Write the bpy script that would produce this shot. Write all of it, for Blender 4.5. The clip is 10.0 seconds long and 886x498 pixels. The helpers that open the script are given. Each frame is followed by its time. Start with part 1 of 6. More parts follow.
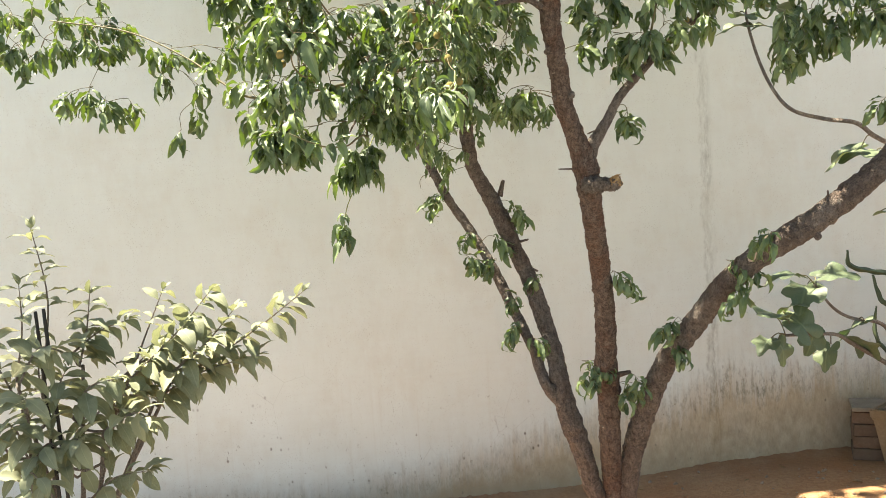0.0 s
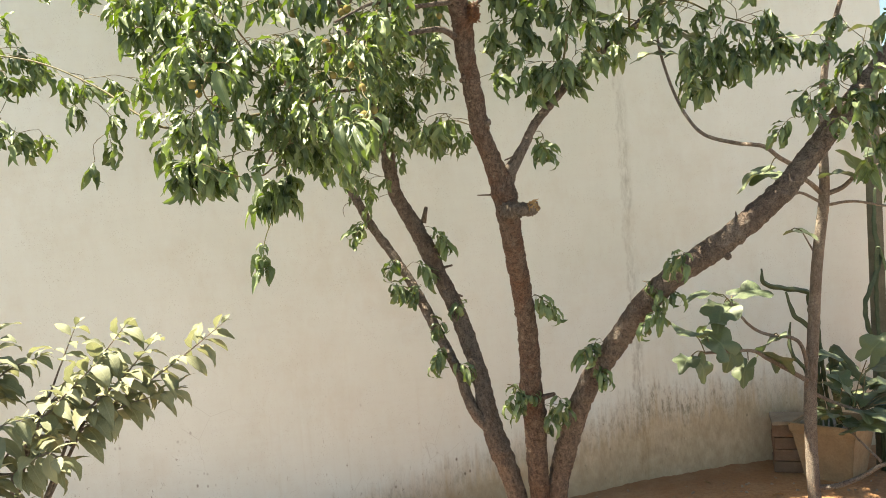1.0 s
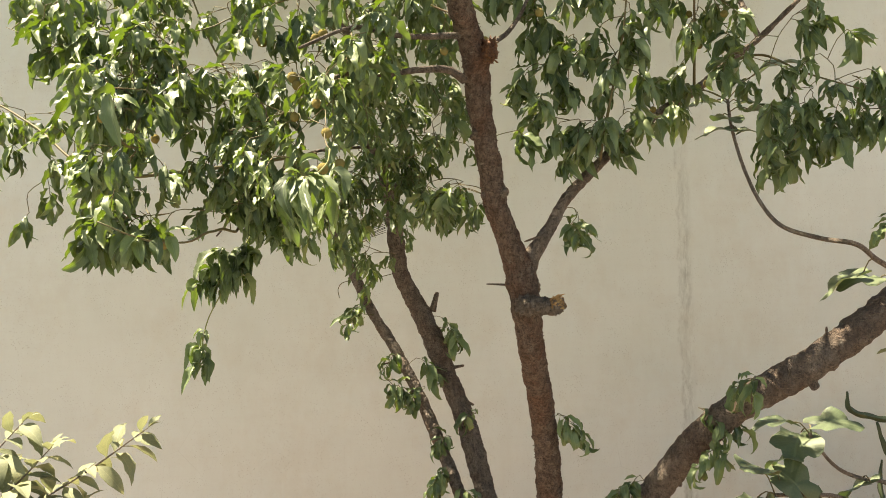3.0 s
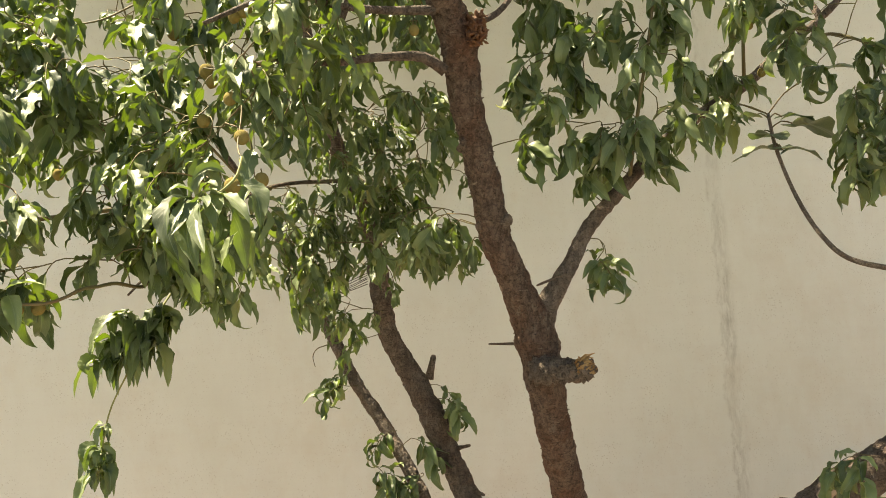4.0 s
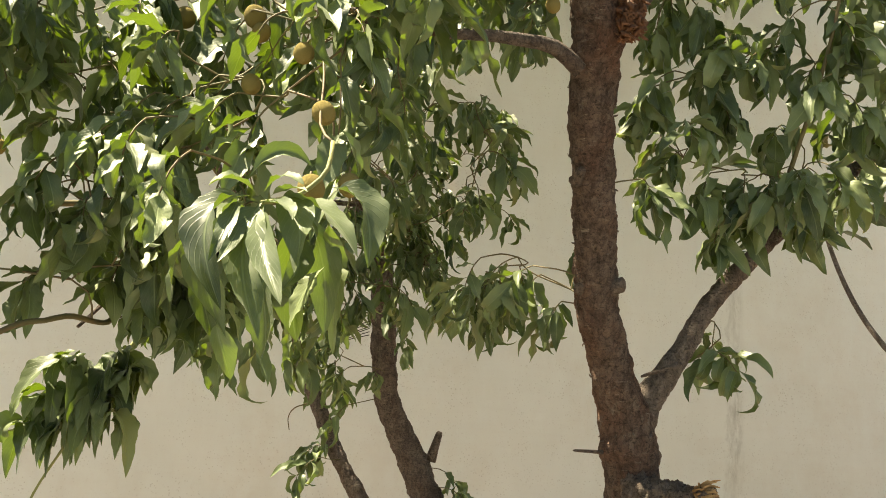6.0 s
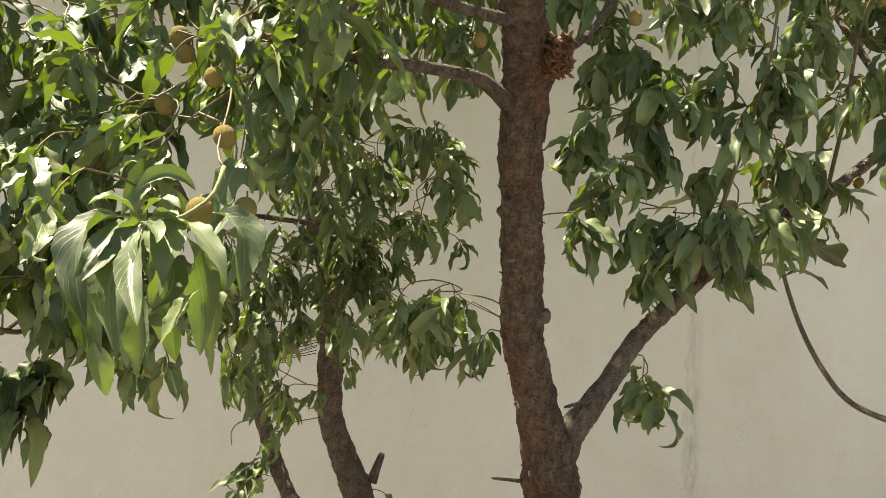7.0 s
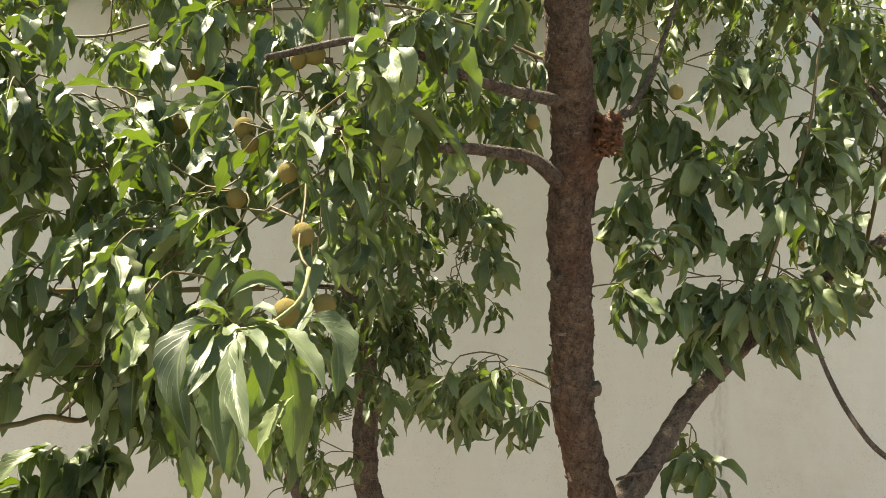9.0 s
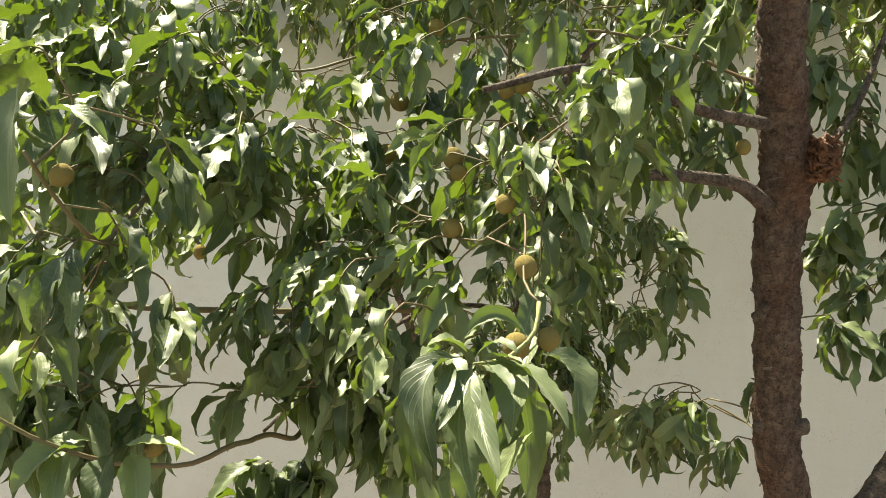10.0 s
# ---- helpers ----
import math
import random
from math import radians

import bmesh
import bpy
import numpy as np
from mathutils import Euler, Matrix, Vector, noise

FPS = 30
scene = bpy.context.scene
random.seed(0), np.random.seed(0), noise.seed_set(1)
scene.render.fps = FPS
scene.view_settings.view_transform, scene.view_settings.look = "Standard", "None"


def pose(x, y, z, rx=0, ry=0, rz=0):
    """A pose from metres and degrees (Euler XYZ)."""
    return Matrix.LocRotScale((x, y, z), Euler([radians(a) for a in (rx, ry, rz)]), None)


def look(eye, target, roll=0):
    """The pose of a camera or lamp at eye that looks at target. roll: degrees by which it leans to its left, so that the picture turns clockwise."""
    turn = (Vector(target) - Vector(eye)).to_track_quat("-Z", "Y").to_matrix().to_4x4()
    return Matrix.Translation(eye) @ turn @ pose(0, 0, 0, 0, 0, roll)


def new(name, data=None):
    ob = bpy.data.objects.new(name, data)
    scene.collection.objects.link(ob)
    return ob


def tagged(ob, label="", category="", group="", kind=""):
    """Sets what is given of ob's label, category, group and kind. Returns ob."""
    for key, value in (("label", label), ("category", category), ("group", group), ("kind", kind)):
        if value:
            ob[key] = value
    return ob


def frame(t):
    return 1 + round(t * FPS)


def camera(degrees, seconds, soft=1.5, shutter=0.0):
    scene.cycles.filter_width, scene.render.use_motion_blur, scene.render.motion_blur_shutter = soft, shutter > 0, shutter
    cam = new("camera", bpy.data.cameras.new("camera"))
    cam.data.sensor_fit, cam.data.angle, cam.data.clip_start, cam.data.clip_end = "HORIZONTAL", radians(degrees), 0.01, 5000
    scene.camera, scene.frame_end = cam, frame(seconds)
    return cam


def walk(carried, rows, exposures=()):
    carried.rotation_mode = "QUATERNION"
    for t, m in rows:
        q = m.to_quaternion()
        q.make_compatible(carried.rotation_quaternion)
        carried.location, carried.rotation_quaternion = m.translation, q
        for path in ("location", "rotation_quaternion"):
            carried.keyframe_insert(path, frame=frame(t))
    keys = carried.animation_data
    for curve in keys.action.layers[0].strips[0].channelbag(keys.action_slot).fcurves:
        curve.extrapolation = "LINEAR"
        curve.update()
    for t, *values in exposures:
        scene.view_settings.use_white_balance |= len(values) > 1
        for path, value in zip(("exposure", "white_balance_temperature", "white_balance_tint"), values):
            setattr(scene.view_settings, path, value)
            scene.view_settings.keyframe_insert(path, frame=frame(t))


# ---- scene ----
cam = camera(55.6, 10.0, soft=0.8)
PATH = [
    (0, (0.032, -0.013, 1.886), (0.009, 1.782, 1.769), -3.5),
    (0.5, (0.059, -0.026, 1.881), (0.101, 1.772, 1.802), -3.4),
    (1, (0.086, -0.027, 1.884), (0.204, 1.768, 1.814), -4.5),
    (1.5, (0.146, 0.043, 1.872), (0.286, 1.835, 1.79), -5.3),
    (2, (0.259, 0.14, 1.884), (0.365, 1.935, 1.804), -5.5),
    (2.5, (0.302, 0.334, 1.913), (0.248, 2.133, 1.908), -5.0),
    (3, (0.31, 0.652, 1.917), (0.31, 2.449, 2.019), -0.8),
    (3.2, (0.312, 0.782, 1.909), (0.413, 2.574, 2.05), -0.2),
    (4.3, (0.391, 1.397, 1.94), (0.313, 3.181, 2.172), -4.4),
    (4.5, (0.357, 1.478, 1.939), (0.277, 3.262, 2.169), -5.0),
    (5, (0.21, 1.644, 1.98), (0.268, 3.43, 2.198), -2.6),
    (5.5, (0.125, 1.733, 2.015), (0.237, 3.51, 2.279), 1.1),
    (5.7, (0.12, 1.75, 2.018), (0.228, 3.521, 2.324), 2.0),
    (6.8, (0.177, 1.725, 2.047), (0.326, 3.49, 2.365), 5.2),
    (7, (0.211, 1.722, 2.039), (0.352, 3.481, 2.392), 5.5),
    (7.5, (0.203, 1.732, 2.054), (0.377, 3.481, 2.437), 4.8),
    (8, (0.204, 1.733, 2.053), (0.383, 3.479, 2.455), 4.3),
    (8.5, (0.199, 1.733, 2.059), (0.387, 3.476, 2.466), 4.2),
    (9, (0.136, 1.707, 2.078), (0.254, 3.447, 2.522), 4.7),
    (9.5, (0.073, 1.707, 2.092), (0.002, 3.451, 2.534), 6.5),
    (10, (0.055, 1.707, 2.088), (-0.135, 3.442, 2.53), 7.8),
]
EXPOSURES = [(0, 2.43, 7000, 3), (1.5, 2.31, 7500, 3), (2.5, 2.28, 7400, 3), (3, 2.11, 7950, 3), (5, 2.18, 8550, 3), (7, 2.01, 7700, 3), (8.5, 2.02, 7550, 4), (10, 1.97, 7450, 2)]
walk(cam, [(t, look(eye, target, roll)) for t, eye, target, roll in PATH], EXPOSURES)

# ---- world and sun ----
SUN = Vector((-0.42, 0.077, 0.90)).normalized()
world = bpy.data.worlds.new("world")
scene.world = world
world.use_nodes = True
wn = world.node_tree.nodes
sky = wn.new("ShaderNodeTexSky")
sky.sky_type = "NISHITA"
sky.sun_disc = False
sky.sun_elevation = math.asin(SUN.z)
sky.sun_rotation = math.atan2(SUN.x, SUN.y)
wn["Background"].inputs["Strength"].default_value = 0.050
world.node_tree.links.new(sky.outputs["Color"], wn["Background"].inputs["Color"])
sun_data = bpy.data.lights.new("sun", "SUN")
sun_data.energy, sun_data.angle, sun_data.color = 5.0, radians(0.53), (1.0, 0.93, 0.82)
sun_ob = new("sun", sun_data)
sun_ob.matrix_world = look(SUN * 20, (0, 0, 0))


# ---- material helpers ----
class Nodes:
    """A small builder for node materials."""

    def __init__(self, name):
        self.mat = bpy.data.materials.new(name)
        self.mat.use_nodes = True
        self.tree = self.mat.node_tree
        self.n, self.l = self.tree.nodes, self.tree.links
        self.bsdf = self.n["Principled BSDF"]
        self.out = self.n["Material Output"]

    def node(self, kind, **props):
        nd = self.n.new(kind)
        for k, v in props.items():
            if k == "data_type":
                nd.data_type = v
            elif k == "operation":
                nd.operation = v
            elif k == "blend_type":
                nd.blend_type = v
            elif k == "feature":
                nd.feature = v
        return nd

    def put(self, socket, v):
        if isinstance(v, bpy.types.NodeSocket):
            self.l.new(v, socket)
        else:
            socket.default_value = v

    def coords(self, which="Object"):
        return self.n.new("ShaderNodeTexCoord").outputs[which]

    def stretch(self, vec, scale, loc=(0, 0, 0), rot=(0, 0, 0)):
        m = self.n.new("ShaderNodeMapping")
        self.l.new(vec, m.inputs["Vector"])
        m.inputs["Scale"].default_value, m.inputs["Location"].default_value, m.inputs["Rotation"].default_value = scale, loc, rot
        return m.outputs["Vector"]

    def noise(self, vec, scale, detail=4, rough=0.55, distort=0.0):
        t = self.n.new("ShaderNodeTexNoise")
        self.put(t.inputs["Vector"], vec)
        t.inputs["Scale"].default_value, t.inputs["Detail"].default_value = scale, detail
        t.inputs["Roughness"].default_value, t.inputs["Distortion"].default_value = rough, distort
        return t.outputs["Fac"]

    def cells(self, vec, scale, feature="F1"):
        t = self.node("ShaderNodeTexVoronoi", feature=feature)
        self.put(t.inputs["Vector"], vec)
        t.inputs["Scale"].default_value = scale
        return t.outputs["Distance"]

    def math(self, op, a, b=0.0, c=0.0):
        m = self.node("ShaderNodeMath", operation=op)
        for s, v in zip(m.inputs, (a, b, c)):
            self.put(s, v)
        return m.outputs[0]

    def ramp(self, fac, lo, hi, a=0.0, b=1.0):
        m = self.n.new("ShaderNodeMapRange")
        m.clamp = True
        self.put(m.inputs[0], fac)
        for s, v in zip(list(m.inputs)[1:5], (lo, hi, a, b)):
            self.put(s, v)
        return m.outputs[0]

    def mix(self, fac, a, b, mode="MIX"):
        m = self.node("ShaderNodeMix", data_type="RGBA", blend_type=mode)
        self.put(m.inputs[0], fac)
        for s, v in ((m.inputs[6], a), (m.inputs[7], b)):
            self.put(s, (*v, 1) if isinstance(v, tuple) and len(v) == 3 else v)
        return m.outputs[2]

    def xyz(self, vec):
        s = self.n.new("ShaderNodeSeparateXYZ")
        self.l.new(vec, s.inputs[0])
        return s.outputs

    def bump(self, height, strength=0.4, dist=0.01):
        b = self.n.new("ShaderNodeBump")
        b.inputs["Strength"].default_value, b.inputs["Distance"].default_value = strength, dist
        self.put(b.inputs["Height"], height)
        self.l.new(b.outputs[0], self.bsdf.inputs["Normal"])
        return b.outputs[0]

    def finish(self, color, rough=0.8, spec=0.3):
        self.put(self.bsdf.inputs["Base Color"], (*color, 1) if isinstance(color, tuple) and len(color) == 3 else color)
        self.put(self.bsdf.inputs["Roughness"], rough)
        self.bsdf.inputs["Specular IOR Level"].default_value = spec
        return self.mat


def wall_paint():
    m = Nodes("wall_paint")
    c = m.coords()
    x, y, z = m.xyz(c)
    broad = m.noise(c, 0.9, 5, 0.6)
    col = m.mix(m.ramp(broad, 0.3, 0.7), (0.625, 0.640, 0.595), (0.697, 0.715, 0.683))
    fine = m.noise(m.stretch(c, (1, 1, 0.35)), 14, 5, 0.65)
    col = m.mix(m.ramp(fine, 0.35, 0.75, 0.0, 0.25), col, (0.57, 0.55, 0.49))
    # brush marks
    brush = m.noise(m.stretch(c, (0.6, 1, 7)), 5, 4, 0.6)
    col = m.mix(m.ramp(brush, 0.45, 0.8, 0.0, 0.14), col, (0.56, 0.53, 0.49))
    # thin runs down the lower half
    runs = m.noise(m.stretch(c, (26, 1, 0.55)), 1.0, 4, 0.6)
    low = m.ramp(z, 0.1, 1.2, 1.0, 0.0)
    col = m.mix(m.math("MULTIPLY", m.ramp(runs, 0.56, 0.75), m.math("MULTIPLY", low, 0.30)), col, (0.46, 0.39, 0.29))
    # one long mildew run in two wandering strands, faint high up and darker towards its foot
    wob = m.math("MULTIPLY_ADD", m.noise(m.stretch(c, (0, 0, 5)), 1.0, 4, 0.65), 0.11, -0.055)
    off = m.math("ABSOLUTE", m.math("ADD", x, wob))
    line = m.ramp(off, 0.004, 0.045, 1.0, 0.0)
    grit = m.ramp(m.noise(m.stretch(c, (34, 1, 9)), 1.0, 6, 0.75), 0.40, 0.62)
    band = m.math("ADD", m.ramp(z, 0.35, 1.3, 0.75, 0.25), m.ramp(m.noise(m.stretch(c, (0.2, 0.2, 2.6), (0, 0, 3.3)), 1.0, 3), 0.42, 0.60, 0.0, 0.32))
    band = m.math("MULTIPLY", band, m.ramp(z, 2.3, 3.0, 1.0, 0.25))
    col = m.mix(m.math("MULTIPLY", m.math("MULTIPLY", line, grit), band), col, (0.20, 0.19, 0.155))
    run2 = m.ramp(m.math("ABSOLUTE", m.math("ADD", m.math("MULTIPLY_ADD", wob, 1.4, x), 0.035)), 0.002, 0.016, 1.0, 0.0)
    col = m.mix(m.math("MULTIPLY", m.math("MULTIPLY", run2, grit), m.ramp(z, 0.5, 1.9, 0.6, 0.24)), col, (0.23, 0.21, 0.17))
    # rising damp and soil splash, higher towards the corner with the pots, fringed by upright mildew streaks
    fringe = m.math("MULTIPLY_ADD", m.noise(m.stretch(c, (17, 1, 0.5)), 1.0, 6, 0.7), 0.42, -0.23)
    edge = m.math("ADD", m.ramp(x, -2.3, 0.1, 0.03, 0.58), m.math("ADD", fringe, m.math("MULTIPLY_ADD", m.noise(m.stretch(c, (2.2, 1, 0.8)), 1.0, 4, 0.6), 0.26, -0.12)))
    under = m.math("SUBTRACT", edge, z)
    damp = m.ramp(under, -0.10, 0.16)
    spl = m.mix(m.ramp(m.noise(m.stretch(c, (5, 1, 2.4)), 3.0, 7, 0.75), 0.36, 0.64), (0.34, 0.230, 0.115), (0.50, 0.385, 0.235))
    col = m.mix(m.math("MULTIPLY", damp, 0.80), col, spl)
    foot = m.ramp(m.math("ADD", z, m.math("MULTIPLY", m.noise(c, 5, 5, 0.7), 0.25)), 0.14, 0.36, 0.40, 0.0)
    col = m.mix(foot, col, (0.34, 0.22, 0.115))
    rim = m.math("MULTIPLY", m.ramp(under, -0.16, 0.02), m.ramp(under, 0.02, 0.22, 1.0, 0.30))
    soot = m.ramp(m.noise(m.stretch(c, (30, 1, 11)), 1.0, 7, 0.8), 0.47, 0.62)
    near_run = m.ramp(m.math("ABSOLUTE", m.math("ADD", x, -0.12)), 0.1, 0.75, 0.85, 0.38)
    col = m.mix(m.math("MULTIPLY", m.math("MULTIPLY", rim, soot), near_run), col, (0.135, 0.115, 0.075))
    # scattered grit and pinholes all over
    dust = m.ramp(m.cells(c, 85), 0.12, 0.30, 1.0, 0.0)
    col = m.mix(m.math("MULTIPLY", dust, m.ramp(m.noise(c, 6, 4, 0.7), 0.45, 0.65, 0.05, 0.5)), col, (0.33, 0.29, 0.24))
    patch = m.ramp(m.noise(m.stretch(c, (1, 1, 0.8), (4, 2, 1)), 2.3, 6, 0.72), 0.5, 0.72, 0.0, 0.30)
    col = m.mix(patch, col, (0.53, 0.46, 0.37))
    # flecks and chips low on the wall
    fl = m.ramp(m.cells(m.stretch(c, (1, 1, 0.7)), 17), 0.05, 0.17, 1.0, 0.0)
    keep = m.ramp(m.noise(c, 4.4, 4, 0.65), 0.53, 0.60)
    col = m.mix(m.math("MULTIPLY", m.math("MULTIPLY", fl, keep), m.ramp(z, 0.45, 1.0, 0.85, 0.0)), col, (0.13, 0.10, 0.075))
    nick = m.ramp(m.noise(m.stretch(c, (30, 1, 19)), 1.0, 5, 0.75), 0.625, 0.67)
    near_low = m.ramp(m.math("ADD", z, m.math("MULTIPLY", m.noise(c, 2.2, 3), 0.8)), 0.75, 1.25, 0.75, 0.0)
    col = m.mix(m.math("MULTIPLY", nick, near_low), col, (0.20, 0.165, 0.12))
    crk = m.ramp(m.cells(m.stretch(c, (1.4, 1, 1)), 3.1, "DISTANCE_TO_EDGE"), 0.0, 0.006, 1.0, 0.0)
    col = m.mix(m.math("MULTIPLY", m.math("MULTIPLY", crk, m.ramp(m.noise(c, 2.0, 3), 0.52, 0.62)), m.ramp(z, 0.6, 1.4, 0.28, 0.05)), col, (0.25, 0.21, 0.17))
    m.bump(m.math("ADD", m.math("MULTIPLY", brush, 0.5), fine), 0.22, 0.006)
    return m.finish(col, 0.85, 0.2)


def soil():
    m = Nodes("red_soil")
    c = m.coords()
    a = m.noise(c, 2.2, 6, 0.65)
    b = m.noise(c, 38, 5, 0.7)
    col = m.mix(m.ramp(a, 0.35, 0.68), (0.36, 0.180, 0.085), (0.48, 0.275, 0.145))
    col = m.mix(m.ramp(b, 0.4, 0.75, 0.0, 0.7), col, (0.20, 0.10, 0.05))
    col = m.mix(m.ramp(m.cells(c, 60), 0.0, 0.18, 0.6, 0.0), col, (0.45, 0.34, 0.24))
    x, y, z = m.xyz(c)
    wet = m.ramp(m.math("ADD", m.math("MULTIPLY_ADD", x, -0.0875, y), m.math("MULTIPLY", a, 0.5)), 4.9, 5.3)
    col = m.mix(m.math("MULTIPLY", wet, 0.6), col, m.mix(m.ramp(a, 0.4, 0.6), (0.23, 0.130, 0.072), (0.32, 0.215, 0.13)))
    # unseen ground in front and left: grey added to set the wall's bounce light
    yard = m.ramp(m.math("ADD", y, m.math("MULTIPLY", a, 0.8)), 3.6, 2.4)
    yard = m.math("MAXIMUM", yard, m.ramp(m.math("MULTIPLY_ADD", a, 0.5, x), 0.35, -0.25, 0.0, 0.55))
    col = m.mix(yard, col, m.mix(m.ramp(b, 0.35, 0.7), (0.165, 0.162, 0.152), (0.225, 0.222, 0.212)))
    m.bump(m.math("ADD", b, a), 0.7, 0.02)
    return m.finish(col, 0.95, 0.15)


def bark(name, dark, light, red):
    m = Nodes(name)
    c = m.coords()
    rough = m.noise(m.stretch(c, (1, 1, 0.6)), 60, 8, 0.78)
    cracks = m.cells(m.stretch(c, (80, 80, 38)), 1.0, "DISTANCE_TO_EDGE")
    rings = m.noise(m.stretch(c, (34, 34, 260)), 1.0, 4, 0.7)
    flow = m.noise(m.stretch(c, (1, 1, 0.6)), 8.5, 5, 0.65)
    col = m.mix(m.ramp(rough, 0.36, 0.64), dark, light)
    col = m.mix(m.ramp(flow, 0.46, 0.64, 0.0, 0.75), col, m.mix(m.ramp(rough, 0.35, 0.65), tuple(v * 0.55 for v in red), red))
    # short pale lenticels lying across the stem
    col = m.mix(m.math("MULTIPLY", m.ramp(rings, 0.60, 0.68), m.ramp(m.noise(c, 16, 4, 0.7), 0.44, 0.58)), col, (0.36, 0.285, 0.225))
    col = m.mix(m.ramp(cracks, 0.0, 0.06, 0.35, 0.0), col, tuple(v * 0.35 for v in dark))
    pits = m.ramp(m.noise(m.stretch(c, (1, 1, 1.6)), 130, 5, 0.8), 0.52, 0.63, 0.0, 0.75)
    col = m.mix(pits, col, tuple(v * 0.35 for v in dark))
    scurf = m.ramp(m.noise(m.stretch(c, (1, 1, 0.45), (3, 1, 0)), 38, 6, 0.8), 0.57, 0.68, 0.0, 0.55)
    col = m.mix(scurf, col, (0.34, 0.28, 0.23))
    h = m.math("ADD", m.math("MULTIPLY", rough, 1.6), m.math("ADD", m.math("MULTIPLY", m.ramp(cracks, 0.0, 0.15), 0.25), m.math("MULTIPLY", rings, 0.9)))
    m.bump(h, 1.0, 0.014)
    return m.finish(col, 0.78, 0.25)


def leaf_paint(name, dark, light, old, glow, single, rough=0.40, through_light=0.22, old_share=0.94, gloss=0.6):
    """Leaf with midrib and side veins, its tint varied from leaf to leaf."""
    m = Nodes(name)
    if single:
        rnd = m.n.new("ShaderNodeObjectInfo").outputs["Random"]
    else:
        rnd = m.n.new("ShaderNodeNewGeometry").outputs["Random Per Island"]
    u, v, _ = m.xyz(m.coords("UV"))
    col = m.mix(rnd, dark, light)
    blot = m.noise(m.coords(), 22, 4, 0.6)
    col = m.mix(m.ramp(blot, 0.4, 0.75, 0.0, 0.35), col, tuple(a * 1.5 for a in light))
    col = m.mix(m.ramp(rnd, old_share, old_share + 0.03), col, old)
    across = m.math("ABSOLUTE", m.math("ADD", v, -0.5))
    rib = m.ramp(across, 0.012, 0.04, 1.0, 0.0)
    side = m.math("PINGPONG", m.math("MULTIPLY_ADD", u, 11.0, m.math("MULTIPLY", across, -7.0)), 0.5)
    veins = m.ramp(side, 0.0, 0.09, 1.0, 0.0)
    mark = m.math("MAXIMUM", rib, m.math("MULTIPLY", veins, 0.35))
    col = m.mix(m.math("MULTIPLY", mark, 0.3), col, tuple(min(1, a * 1.7 + 0.02) for a in light))
    nrm = m.bump(m.math("ADD", m.math("MULTIPLY", mark, -0.6), m.math("MULTIPLY", blot, 0.7)), 0.3, 0.003)
    m.finish(col, m.ramp(blot, 0.3, 0.7, rough - 0.06, rough + 0.1), gloss)
    m.bsdf.inputs["Sheen Weight"].default_value, m.bsdf.inputs["Sheen Roughness"].default_value = 0.10, 0.5
    tr = m.n.new("ShaderNodeBsdfTranslucent")
    m.put(tr.inputs["Color"], m.mix(rnd, glow, tuple(a * 1.25 for a in glow)))
    m.l.new(nrm, tr.inputs["Normal"])
    mx = m.n.new("ShaderNodeMixShader")
    mx.inputs[0].default_value = through_light
    m.l.new(m.bsdf.outputs[0], mx.inputs[1])
    m.l.new(tr.outputs[0], mx.inputs[2])
    m.l.new(mx.outputs[0], m.out.inputs[0])
    return m.mat


def mottled(name, a, b, scale, rough=0.8, spec=0.3, bump=0.3, dist=0.004, vary=0.0):
    m = Nodes(name)
    c = m.coords()
    big, small = m.noise(c, scale, 5, 0.6), m.noise(c, scale * 9, 4, 0.7)
    col = m.mix(m.ramp(big, 0.32, 0.7), a, b)
    col = m.mix(m.ramp(small, 0.4, 0.75, 0.0, 0.4), col, tuple(v * 0.6 for v in a))
    if vary:
        r = m.n.new("ShaderNodeObjectInfo").outputs["Random"]
        col = m.mix(m.ramp(r, 0, 1, 0.0, vary), col, tuple(v * 0.5 for v in b))
    m.bump(m.math("ADD", big, small), bump, dist)
    return m.finish(col, rough, spec)


M_WALL, M_SOIL = wall_paint(), soil()
M_BARK = bark("peach_bark", (0.075, 0.050, 0.039), (0.275, 0.195, 0.152), (0.205, 0.098, 0.062))
M_BARK_GREY = bark("grey_bark", (0.098, 0.075, 0.062), (0.300, 0.235, 0.195), (0.170, 0.110, 0.084))
M_BARK_PALE = bark("pale_bark", (0.115, 0.088, 0.073), (0.33, 0.262, 0.218), (0.22, 0.155, 0.12))
M_FIGBARK = bark("fig_bark", (0.20, 0.160, 0.13), (0.37, 0.305, 0.255), (0.25, 0.18, 0.14))
M_TWIG = mottled("twig_green", (0.115, 0.112, 0.048), (0.15, 0.098, 0.055), 9, 0.6)
M_SHOOT = mottled("green_shoot", (0.17, 0.19, 0.06), (0.26, 0.25, 0.10), 22, 0.6)
M_LEAF1 = leaf_paint("peach_leaf_single", (0.008, 0.025, 0.007), (0.160, 0.198, 0.088), (0.25, 0.23, 0.09), (0.22, 0.35, 0.015), True, 0.45, 0.15, 0.98, 0.48)
M_LEAF = leaf_paint("peach_leaf_many", (0.008, 0.025, 0.007), (0.160, 0.198, 0.088), (0.25, 0.23, 0.09), (0.22, 0.35, 0.015), False, 0.45, 0.15, 0.98, 0.48)
M_SHRUB1 = leaf_paint("shrub_leaf_single", (0.125, 0.142, 0.082), (0.270, 0.272, 0.170), (0.29, 0.27, 0.15), (0.27, 0.28, 0.13), True, 0.62, 0.26, 0.94, 0.30)
